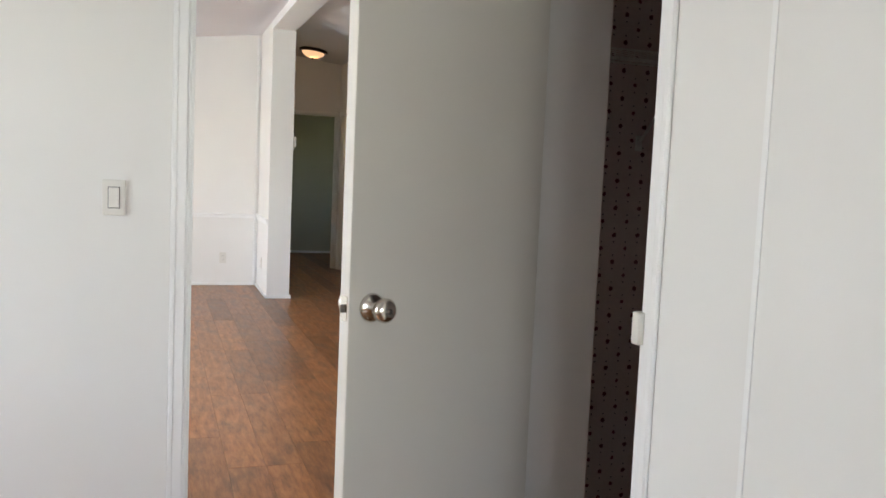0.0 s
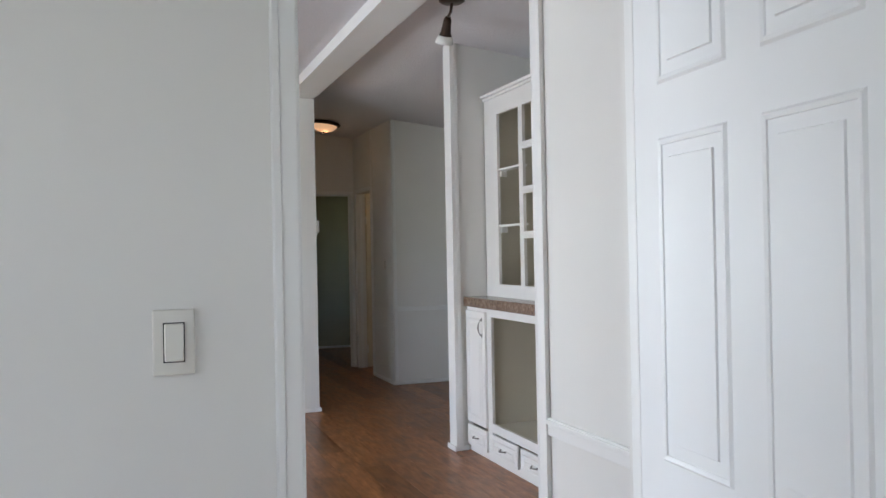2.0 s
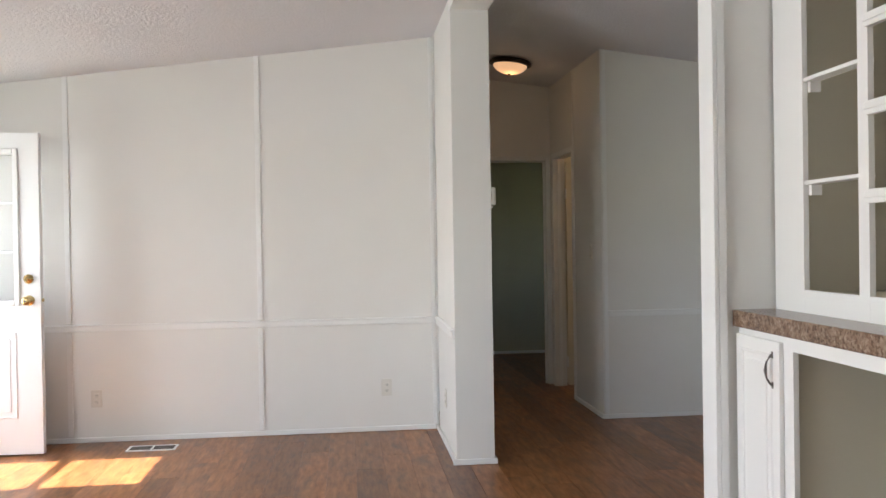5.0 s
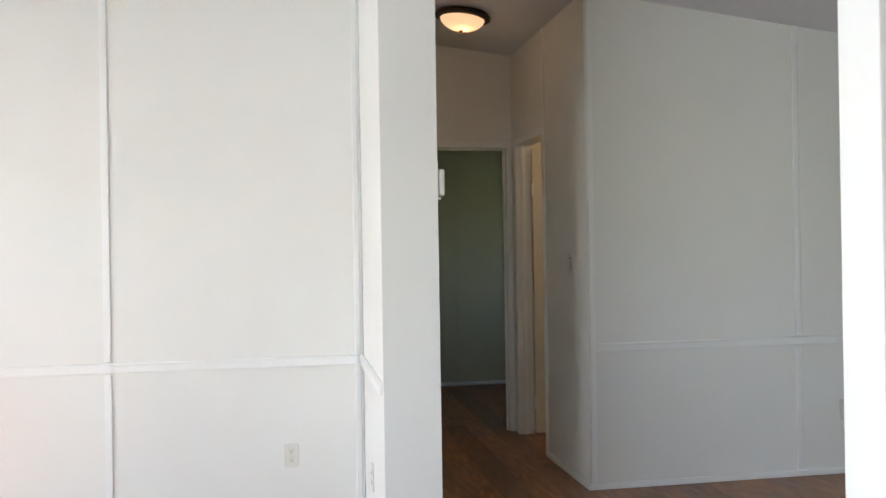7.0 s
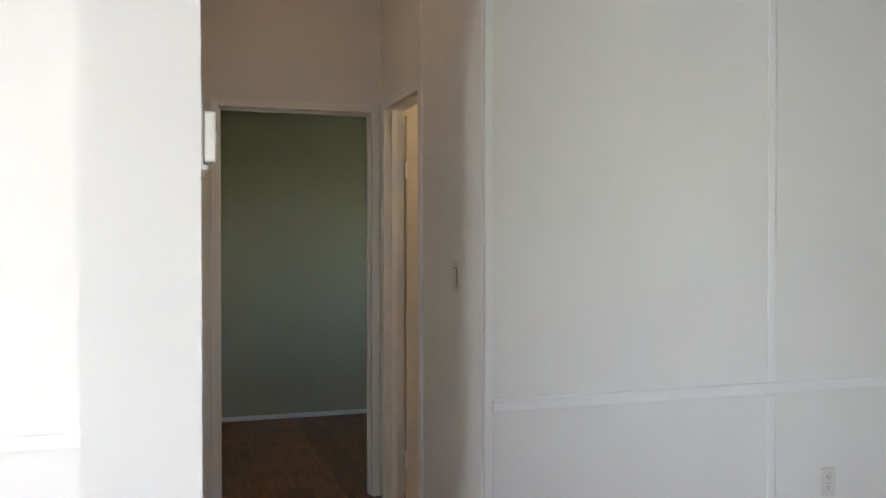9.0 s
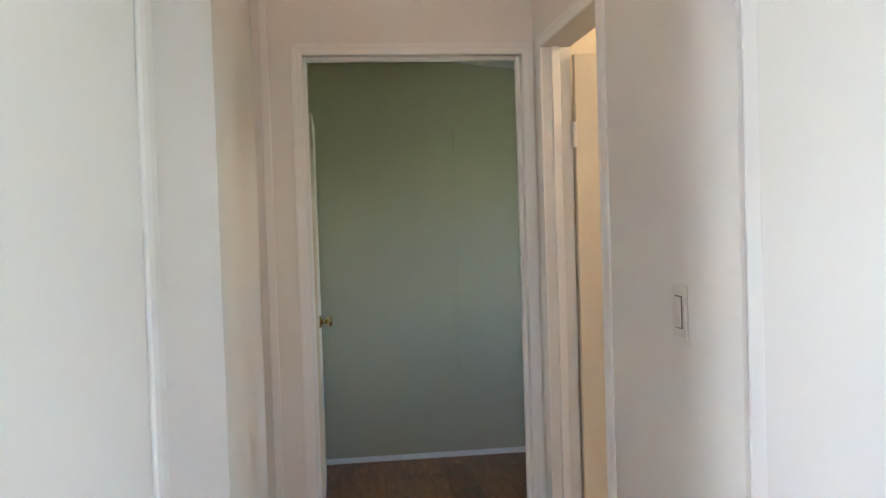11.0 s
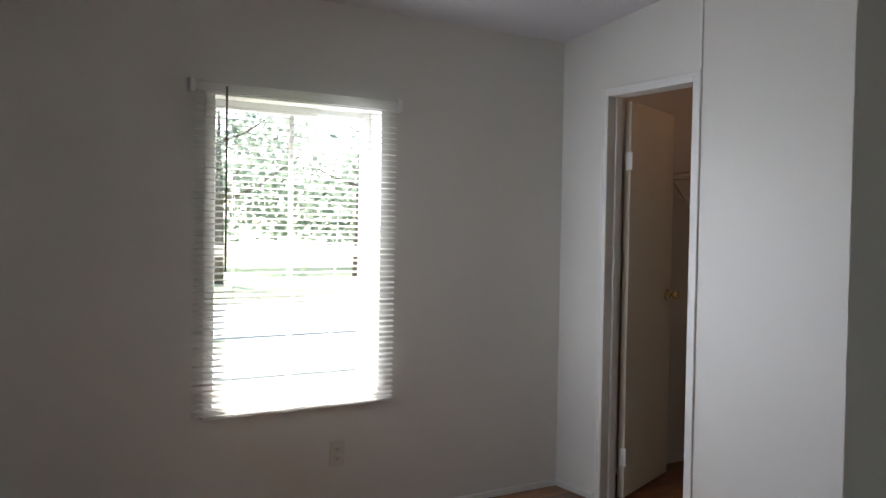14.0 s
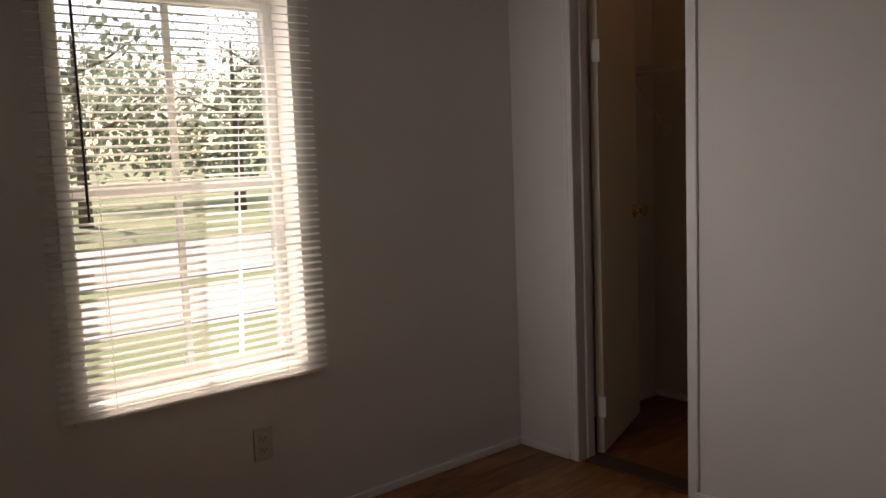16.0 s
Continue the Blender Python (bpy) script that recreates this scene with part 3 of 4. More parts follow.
def entry_door(m):
    """A steel front door with a nine-light window over two panels, standing open."""
    d = thing("door_entry", m, "white front door with a nine-pane window standing open", "door")
    w, h, t = 0.91, 2.03, 0.044
    x0, x1, z0, z1 = 0.155, w - 0.155, 0.98, 1.90
    part("leaf", B((0, x0, -t / 2, t / 2, 0.015, h), (x1, w, -t / 2, t / 2, 0.015, h), (x0, x1, -t / 2, t / 2, 0.015, z0), (x0, x1, -t / 2, t / 2, z1, h)), DOORW, d)
    b = 0.032
    fr = []
    for s in (1, -1):
        a, c = sorted((s * t / 2, s * (t / 2 + 0.012)))
        fr += [(x0 - b, x0, a, c, z0 - b, z1 + b), (x1, x1 + b, a, c, z0 - b, z1 + b), (x0, x1, a, c, z0 - b, z0), (x0, x1, a, c, z1, z1 + b)]
    lite_frame = part("window_frame", B(*fr, bevel=0.004), DOORW, d)
    pw, ph = (x1 - x0) / 3, (z1 - z0) / 3
    for i in range(1, 3):
        part("muntin", B((x0 + i * pw - 0.009, x0 + i * pw + 0.009, -0.02, 0.02, z0, z1), bevel=0.003), DOORW, lite_frame)
        part("muntin", B((x0, x1, -0.018, 0.018, z0 + i * ph - 0.009, z0 + i * ph + 0.009), bevel=0.003), DOORW, lite_frame)
    for i in range(3):
        for k in range(3):
            p = part("pane", B((x0 + i * pw + 0.009, x0 + (i + 1) * pw - 0.009, -0.003, 0.003, z0 + k * ph + 0.009, z0 + (k + 1) * ph - 0.009)), GLASS, lite_frame)
            p.visible_shadow = False
    for xa in (0.15, 0.51):
        for s in (1, -1):
            part("panel", raised_panel(xa, xa + 0.25, 0.24, 0.78, s * t / 2, s), DOORW, d)
    knob(d, (w - 0.07, -t / 2, 0.98), BRASS, -1)
    knob(d, (w - 0.07, t / 2, 0.98), BRASS, 1)
    part("deadbolt", lathe([(0.03, 0), (0.03, 0.008), (0.024, 0.016), (0.009, 0.018), (0.009, 0.024)], 20, "y"), BRASS, d, "round brass deadbolt", pose(w - 0.07, -t / 2, 1.115) @ Matrix.Scale(-1, 4, (0, 1, 0)))
    part("latch_bolt", B((w, w + 0.012, -0.008, 0.008, 0.97, 0.99), bevel=0.002), BRASS, d)
    return d


entry_door(pose(-1.205, 10.066, 0, 0, 0, -2.6))
# storm door in the entrance
sd = thing("storm_door", pose(XO - 0.10, 9.10, 0), "closed white storm door with two clear panes", "door")
part("frame", B((0, 0.03, 0, 0.17, 0, 2.05), (0, 0.03, 0.75, 0.92, 0, 2.05), (0, 0.03, 0.17, 0.75, 0, 0.45), (0, 0.03, 0.17, 0.75, 1.30, 1.35), (0, 0.03, 0.17, 0.75, 1.965, 2.05), bevel=0.003), DOORW, sd)
for z0, z1 in ((0.45, 1.30), (1.35, 1.965)):
    p = part("pane", B((0.012, 0.016, 0.17, 0.75, z0, z1)), GLASS, sd)
    p.visible_shadow = False
trim("door_casing", [(XO, XO + 0.012, 9.04, 9.10, 0, 2.12), (XO, XO + 0.012, 10.02, 10.05, 0, 2.12), (XO, XO + 0.012, 9.10, 10.02, 2.06, 2.12)], "white casing round the front entrance", "door casing", 0.003)

# ---- windows ----


def house_window(name, x, y0, y1, z0, z1, s, label):
    """A double-hung window in an outer wall at x; s points out of the house."""
    w = thing(name, pose(x, (y0 + y1) / 2, z0), label, "window")
    w["kind"] = "structure"
    hw, h = (y1 - y0) / 2, z1 - z0
    f = 0.04
    part("window_frame", B((0.03 * s - 0.02, 0.03 * s + 0.02, -hw, -hw + f, 0, h), (0.03 * s - 0.02, 0.03 * s + 0.02, hw - f, hw, 0, h), (0.03 * s - 0.02, 0.03 * s + 0.02, -hw + f, hw - f, 0, f), (0.03 * s - 0.02, 0.03 * s + 0.02, -hw + f, hw - f, h - f, h), bevel=0.004), TRIM, w)
    part("meeting_rail", B((0.03 * s - 0.018, 0.03 * s + 0.018, -hw + f, hw - f, h / 2 - 0.025, h / 2 + 0.025), bevel=0.004), TRIM, w)
    for a, b in ((f, h / 2 - 0.025), (h / 2 + 0.025, h - f)):
        part("muntin", B((0.03 * s - 0.008, 0.03 * s + 0.008, -0.012, 0.012, a, b), bevel=0.003), TRIM, w)
        for c, e in ((-hw + f, -0.012), (0.012, hw - f)):
            p = part("pane", B((0.03 * s - 0.002, 0.03 * s + 0.002, c, e, a, b)), GLASS, w)
            p.visible_shadow = False
    return w


bw = house_window("window_1", -1.06, 11.64, 12.42, 0.60, 1.90, -1, "white double-hung window behind lowered blinds")
part("window_sill", B((0.08, 0.125, -0.44, 0.445, -0.045, -0.018), bevel=0.006, seg=2), TRIM, bw, "white painted sill")
part("window_casing", B((0.094, 0.100, -0.43, -0.39, -0.02, 1.33), (0.094, 0.100, 0.39, 0.43, -0.02, 1.33), (0.094, 0.100, -0.39, 0.39, 1.30, 1.34)), TRIM, bw)
# Unseen window, placed by guess to let daylight into the living room.
house_window("window_2", -1.30, 5.1, 7.5, 0.85, 2.0, -1, "unseen white living room window added for daylight")
# Unseen window; its position was chosen for the light it gives.
house_window("window_3", -1.30, 2.5, 3.65, 0.8, 1.95, -1, "unseen white bedroom window added for daylight")
# Invented window in the unseen east wall, behind the dining fill.
house_window("window_4", 6.05, 6.85, 8.35, 0.9, 2.0, 1, "unseen white dining room window added for daylight")
# Unseen back window, added as the opening for the back fill lamp.
wb = thing("window_6", pose(1.3, -2.06, 0.9), "unseen white bedroom window added for daylight", "window")
wb["kind"] = "structure"
part("window_frame", B((-0.65, -0.61, -0.02, 0.02, 0, 1.0), (0.61, 0.65, -0.02, 0.02, 0, 1.0), (-0.61, 0.61, -0.02, 0.02, 0, 0.04), (-0.61, 0.61, -0.02, 0.02, 0.96, 1.0), bevel=0.004), TRIM, wb)
wp = part("pane", B((-0.61, 0.61, -0.002, 0.002, 0.04, 0.96)), GLASS, wb)
wp.visible_shadow = False
# Made-up window out of view, matching the green room's fill lamp.
house_window("window_5", 5.55, 12.6, 13.5, 0.9, 1.9, 1, "unseen white window added to the green room for daylight")

# blinds over the bedroom window
bl = thing("venetian_blind", pose(-0.930, 12.012, 0), "white horizontal venetian blind lowered with open slats", "blind")
HB = 0.466
part("headrail", B((-0.018, 0.018, -HB - 0.004, HB + 0.004, 1.905, 1.945), bevel=0.003), SLAT, bl)
part("bottom_rail", B((-0.013, 0.013, -HB, HB, 0.572, 0.590), bevel=0.004), SLAT, bl)
bm = bmesh.new()
prof = [(-0.0125, 0.0), (-0.006, 0.0022), (0.0, 0.003), (0.006, 0.0022), (0.0125, 0.0)]
rows = [[bm.verts.new((px, yy, pz)) for px, pz in prof] for yy in (-HB, HB)]
low = [[bm.verts.new((px, yy, pz - 0.0008)) for px, pz in prof] for yy in (-HB, HB)]
for i in range(4):
    bm.faces.new((rows[0][i], rows[0][i + 1], rows[1][i + 1], rows[1][i]))
    bm.faces.new((low[0][i + 1], low[0][i], low[1][i], low[1][i + 1]))
for r0, l0 in ((rows[0], low[0]), (rows[1], low[1])):
    for i in range(4):
        bm.faces.new((r0[i], r0[i + 1], l0[i + 1], l0[i]))
for i in (0, 4):
    bm.faces.new((rows[0][i], rows[1][i], low[1][i], low[0][i]))
slat_mesh = mesh_of("slat", bm, SLAT)
NS = 52
for i in range(NS):
    o = new("slat", slat_mesh)
    o.parent = bl
    o.matrix_basis = pose(0, random.uniform(-0.002, 0.002), 0.602 + i * (1.30 / (NS - 1)), random.uniform(-0.15, 0.15), 14 + random.uniform(-3, 3), 0)
for yy in (-0.30, 0.30):
    for xx in (-0.0135, 0.0135):
        part("ladder_cord", tube([(xx, yy, 0.58), (xx, yy, 1.91)], 0.0009, 5), SLAT, bl)
part("tilt_wand", tube([(0.024, -0.34, 1.93), (0.028, -0.34, 1.5), (0.028, -0.34, 1.17)], 0.0045, 8), PEWTER, bl, "dark tilt wand")
for yy in (-HB - 0.012, HB + 0.012):
    part("bracket", B((-0.03, 0.02, yy - 0.012, yy + 0.012, 1.90, 1.955), bevel=0.003), TRIM, bl)

# ---- hutch ----
XB, YL, YR = 3.10, 7.525, 5.88
hb = thing("buffet_cabinet", pose(0, 0, 0), "white built-in buffet base with drawers and an empty open bay", "cabinet")
part("toe_board", B((XB + 0.01, XB + 0.03, YR, YL, 0.0, 0.045)), CABW, hb)
part("face_frame", B((XB, XB + 0.02, 7.50, YL, 0.045, 0.968), (XB, XB + 0.02, 7.13, 7.20, 0.045, 0.968), (XB, XB + 0.02, 6.22, 6.285, 0.045, 0.968), (XB, XB + 0.02, YR, 5.92, 0.045, 0.968), (XB, XB + 0.02, 6.285, 7.13, 0.92, 0.968), (XB, XB + 0.02, 7.20, 7.50, 0.92, 0.968), (XB, XB + 0.02, 5.92, 6.22, 0.92, 0.968), (XB, XB + 0.02, 6.285, 7.13, 0.19, 0.245), (XB + 0.004, XB + 0.016, 5.92, 6.22, 0.046, 0.05), (XB + 0.004, XB + 0.016, 7.20, 7.50, 0.046, 0.05)), CABW, hb)
for bx_ in ((XB + 0.02, 3.715, 7.505, YL, 0.045, 0.968), (XB + 0.02, 3.715, YR, 5.90, 0.045, 0.968), (XB + 0.02, 3.715, 7.155, 7.17, 0.2, 0.968), (XB + 0.02, 3.715, 6.24, 6.255, 0.2, 0.968), (3.70, 3.715, 5.9, 7.505, 0.045, 0.968), (XB + 0.02, 3.70, 6.255, 7.155, 0.2, 0.235)):
    part("board", B(bx_), CABIN, hb, "beige inside of the cabinet")


def pull(parent, at, turn, length=0.10):
    pts = [(-0.002, 0, -length / 2), (-0.012, 0, -length / 2 + 0.006), (-0.024, 0, -length / 4), (-0.028, 0, 0), (-0.024, 0, length / 4), (-0.012, 0, length / 2 - 0.006), (-0.002, 0, length / 2)]
    h = part("handle", tube(pts, [0.006, 0.004, 0.0035, 0.006, 0.0035, 0.004, 0.006], 8), PEWTER, parent, "dark pewter bow handle", pose(*at, turn, 0, 0))
    for e in (-1, 1):
        part("end_leaf", B((-0.004, 0.0, -0.005, 0.005, e * length / 2 - 0.012, e * length / 2 + 0.012), bevel=0.0015), PEWTER, h)
    return h


def cab_front(name, y0, y1, z0, z1, label=""):
    """An overlay door or drawer front with a raised panel, facing -x."""
    c = part(name, B((XB - 0.019, XB - 0.001, y0, y1, z0, z1), bevel=0.004, seg=2), CABW, hb, label)
    i = 0.045 if z1 - z0 > 0.3 else 0.025
    bm = raised_panel(y0 + i, y1 - i, z0 + i, z1 - i, 0, -1, 0.018)
    part("panel", bm, CABW, c, "", Matrix(((0, 1, 0, XB - 0.0195), (1, 0, 0, 0), (0, 0, 1, 0), (0, 0, 0, 1))))
    return c


dl = cab_front("door", 7.19, 7.51, 0.205, 0.945)
pull(dl, (XB - 0.019, 7.232, 0.845), 0, 0.105)
dr = cab_front("door", 5.92, 6.235, 0.205, 0.945)
pull(dr, (XB - 0.019, 6.20, 0.845), 0, 0.105)
for y0, y1 in ((7.19, 7.51), (6.73, 7.12), (6.30, 6.69), (5.92, 6.235)):
    d_ = cab_front("drawer", y0, y1, 0.05, 0.185)
    pull(d_, (XB - 0.019, (y0 + y1) / 2, 0.118), 90, 0.07)
bm = B((3.075, 3.71, YR - 0.01, YL + 0.003, 0.970, 1.033), bevel=0.004, seg=2)
tagged(part("countertop", bm, COUNTER), "speckled brown laminate countertop on the white buffet", "countertop")

hu = thing("china_cabinet", pose(0, 0, 1.033), "white open-shelved hutch standing on a brown counter", "cabinet")
XU, UL, UR = 3.245, 7.515, 5.90
UZ = 1.327
stiles = [(7.31, UL), (6.925, 6.98), (6.02, 6.08), (UR, 5.93)]
part("face_frame", B(*[(XU, XU + 0.02, a, b, 0.0, UZ) for a, b in stiles], *[(XU + 0.0005, XU + 0.02, a, b, c, e) for a, b in ((5.93, 6.02), (6.08, 6.925), (6.98, 7.31)) for c, e in ((0.0, 0.083), (1.20, UZ))]), CABW, hu)
part("crown", B((XU - 0.014, XU + 0.05, UR, UL, UZ - 0.012, UZ + 0.006), (XU - 0.028, XU + 0.05, UR, UL, UZ + 0.006, UZ + 0.026), bevel=0.004, seg=2), CABW, hu)
for bx_ in ((XU + 0.02, 3.70, 7.50, UL, 0.0, UZ), (XU + 0.02, 3.70, UR, UR + 0.015, 0.0, UZ), (XU + 0.02, 3.70, UR + 0.015, 7.50, UZ - 0.015, UZ), (XU + 0.02, 3.70, UR + 0.015, 7.50, 0.0, 0.06), (3.70, 3.715, UR, UL, 0.0, UZ)):
    part("board", B(bx_), CABIN, hu, "beige inside of the hutch")
part("back_panel", B((3.688, 3.70, 6.33, 7.19, 0.06, UZ - 0.015)), CABW, hu, "white patch of panel at the back")
for z in (0.985, 0.672, 0.372):
    part("shelf_cleat", B((3.672, 3.688, 6.33, 7.21, z - 0.02, z + 0.02), bevel=0.002), CABW, hu)
for z in (0.835, 0.467):
    part("shelf", B((XU + 0.004, XU + 0.06, 6.98, 7.31, z - 0.007, z + 0.007), bevel=0.002), CABW, hu)
    part("shelf_cleat", B((XU + 0.02, XU + 0.06, 7.29, 7.308, z - 0.045, z - 0.008)), CABW, hu)
for z in (0.948, 0.674, 0.398):
    part("shelf_moulding", B((XU - 0.012, XU + 0.01, 6.08, 6.925, z - 0.022, z + 0.022), (XU - 0.018, XU - 0.008, 6.08, 6.925, z - 0.006, z + 0.016), bevel=0.003, seg=2), CABW, hu)

cab = thing("cable", pose(3.2, 6.32, 1.036), "small tangle of dark cable on the counter", "cable")
part("loop", tube([(0.05 * math.cos(a * 0.9) * (0.5 + 0.3 * math.sin(a * 2.3)), 0.07 * math.sin(a * 0.7), 0.004 + 0.01 * abs(math.sin(a * 1.7))) for a in [i * 0.35 for i in range(50)]], 0.0022, 6), PEWTER, cab)

# ---- fixtures ----


def wall_plate(name, m, kind, label, w=0.072, h=0.117):
    """A wall plate; local -y faces the room."""
    t = thing(name, m, label, "switch" if kind == "switch" else "outlet")
    part("plate", B((-w / 2, w / 2, -0.006, 0, -h / 2, h / 2), bevel=0.0028, seg=2), PLASTIC, t)
    if kind == "switch":
        # Black block behind the rocker paints the shade of the gap round it.
        part("gap", B((-0.0185, 0.0185, -0.0068, -0.005, -0.0355, 0.0355)), BLACK, t)
        part("rocker", B((-0.0165, 0.0165, -0.0105, -0.006, -0.0335, 0.0335), bevel=0.002), PLASTIC, t)
    else:
        for z in (-0.021, 0.021):
            f = part("socket", B((-0.017, 0.017, -0.0085, -0.005, z - 0.0145, z + 0.0145), bevel=0.003, seg=2), PLASTIC, t)
            for x in (-0.0065, 0.0065):
                # Solid black bars paint the shade in the slots.
                part("slot", B((x - 0.0012, x + 0.0012, -0.0092, -0.008, z - 0.003, z + 0.006)), BLACK, f)
            part("slot", B((-0.002, 0.002, -0.0092, -0.008, z - 0.010, z - 0.006)), BLACK, f)
        part("screw", lathe([(0.003, -0.0072), (0.003, -0.0055)], 8, "y"), PLASTIC, t)
    return t


wall_plate("light_switch", pose(1.045, 3.78, 1.185), "switch", "white rocker light switch on a painted wall")
wall_plate("light_switch", pose(3.46, 10.715, 1.217, 0, 0, -90), "switch", "white rocker light switch at the hall corner")
wall_plate("outlet", pose(1.875, YB, 0.302), "outlet", "white double outlet low on the wall", )
wall_plate("outlet", pose(-0.065, YB, 0.292), "outlet", "ivory double outlet low on the wall near the front door")
wall_plate("outlet", pose(2.235, 9.85, 0.30, 0, 0, -90), "outlet", "white double outlet on the side of a wall end")
wall_plate("outlet", pose(4.985, YD, 0.362), "outlet", "white double outlet low on the dining wall")
wall_plate("outlet", pose(-0.967, 12.22, 0.335, 0, 0, 90), "outlet", "white double outlet under the bedroom window")

th = thing("thermostat", pose(2.46, 9.405, 1.572, 0, 0, 90), "white wall thermostat with a small display on an old backing board", "thermostat")
part("back_plate", B((-0.05, 0.165, -0.004, 0, -0.06, 0.085), (-0.05, 0.165, -0.013, 0, -0.068, -0.058), bevel=0.0015), TRIM, th, "painted backing board with a ledge")
tb = part("housing", B((-0.05, 0.025, -0.030, -0.004, -0.052, 0.052), bevel=0.008, seg=3), PLASTIC, th)
part("display", B((-0.035, 0.005, -0.0312, -0.029, 0.008, 0.036)), PEWTER, tb, "grey display")
for i in range(3):
    for k in range(2):
        part("button", B((-0.038 + 0.018 * i, -0.027 + 0.018 * i, -0.0325, -0.029, -0.038 + 0.018 * k, -0.028 + 0.018 * k), bevel=0.0015), PLASTIC, tb)

# ceiling light in the hall
LX, LY = 2.945, 11.15
cl = thing("ceiling_light", pose(LX, LY, ceil_z(LX) - 0.002, 0, 6.8, 0), "lit alabaster dome ceiling light with a dark bronze rim", "ceiling light")
part("rim", lathe([(0.10, 0), (0.155, -0.004), (0.172, -0.018), (0.170, -0.032), (0.150, -0.040), (0.138, -0.040)], 36), BRONZE, cl, "dark bronze rim")
dome = part("shade", lathe([(0.138, -0.036), (0.132, -0.052), (0.112, -0.074), (0.082, -0.092), (0.045, -0.103), (0.012, -0.106)], 36), SHADE, cl, "glowing alabaster glass")
dome.visible_shadow = False
part("finial", lathe([(0.004, -0.104), (0.012, -0.108), (0.013, -0.116), (0.006, -0.124), (0.002, -0.126)], 16), BRONZE, cl)

# spotlight under the dining ceiling
sx, sy = 2.72, 6.72
sl = thing("spotlight", pose(sx, sy, ceil_z(sx)), "dark bronze adjustable ceiling spotlight", "ceiling light")
part("canopy", lathe([(0.075, 0.0), (0.075, -0.012), (0.06, -0.022), (0.012, -0.024)], 24), BRONZE, sl)
part("arm", tube([(0, 0, -0.02), (0.005, 0.03, -0.06), (0.012, 0.09, -0.075)], 0.008, 10), BRONZE, sl)
hd = part("head", lathe([(0.016, 0.05), (0.024, 0.03), (0.026, 0.0), (0.03, -0.04), (0.04, -0.06)], 20), BRONZE, sl, "", pose(0.016, 0.13, -0.115, 28, 0, 0))
part("shade", lathe([(0.03, -0.045), (0.046, -0.075), (0.055, -0.105), (0.05, -0.105)], 20), FROST, hd, "frosted glass shade")

# pendant over the dining table's place
px_, py_ = 4.87, 9.4
pl = thing("chandelier", pose(px_, py_, ceil_z(px_)), "hanging dining light with white bell glass shades", "chandelier")
part("canopy", lathe([(0.06, 0), (0.06, -0.015), (0.02, -0.03)], 20), BRONZE, pl)
part("rod", tube([(0, 0, -0.02), (0, 0, -0.45)], 0.007, 8), BRONZE, pl)
part("hub", lathe([(0.02, -0.45), (0.035, -0.47), (0.035, -0.53), (0.015, -0.56)], 16), BRONZE, pl)
for k in range(3):
    a = radians(180 + 120 * k)
    c, s_ = math.cos(a), math.sin(a)
    arm = part("arm", tube([(0.02 * c, 0.02 * s_, -0.5), (0.12 * c, 0.12 * s_, -0.56), (0.2 * c, 0.2 * s_, -0.50), (0.22 * c, 0.22 * s_, -0.46)], 0.007, 8), BRONZE, pl)
    part("shade", lathe([(0.02, 0.0), (0.035, -0.02), (0.045, -0.06), (0.07, -0.10), (0.066, -0.10)], 20), FROST, arm, "white bell glass shade", pose(0.22 * c, 0.22 * s_, -0.44))

# ceiling fan in the living room
fx, fy = 0.13, 7.12
fan = thing("ceiling_fan", pose(fx, fy, ceil_z(fx)), "ceiling fan with dark wooden blades at rest", "ceiling fan")
part("canopy", lathe([(0.07, 0.01), (0.07, -0.03), (0.03, -0.06)], 20), BRONZE, fan)
part("rod", tube([(0, 0, -0.05), (0, 0, -0.16)], 0.012, 10), BRONZE, fan)
part("motor", lathe([(0.04, -0.15), (0.10, -0.165), (0.115, -0.19), (0.115, -0.235), (0.08, -0.26), (0.03, -0.27)], 28), BRONZE, fan)
for k in range(5):
    bl_ = part("blade", B((0.18, 0.64, -0.062, 0.062, -0.004, 0.004), bevel=0.0035, seg=1), DARKWOOD, fan, "dark wooden blade", pose(0, 0, -0.225, 0, 0, 36 + 72 * k) @ pose(0, 0, 0, 10, 0, 0))
    part("blade_iron", B((0.09, 0.22, -0.02, 0.02, 0.004, 0.012), bevel=0.003), BRONZE, bl_)

# floor register
fr = thing("floor_vent", pose(0.345, 10.09, 0), "white metal floor register by the wall", "vent")
part("frame", B((-0.155, 0.155, -0.07, -0.055, 0, 0.006), (-0.155, 0.155, 0.055, 0.07, 0, 0.006), (-0.155, -0.14, -0.055, 0.055, 0, 0.006), (0.14, 0.155, -0.055, 0.055, 0, 0.006), (-0.006, 0.006, -0.055, 0.055, 0, 0.006), bevel=0.0015), TRIM, fr)
# Black sheet painting the shade of the duct below the grille.
part("backing", B((-0.14, 0.14, -0.055, 0.055, -0.002, 0.001)), BLACK, fr)
for i in range(9):
    for xa in (-0.138, 0.008):
        part("slat", B((xa, xa + 0.13, -0.05 + i * 0.012, -0.046 + i * 0.012, 0.001, 0.005)), PEWTER, fr)


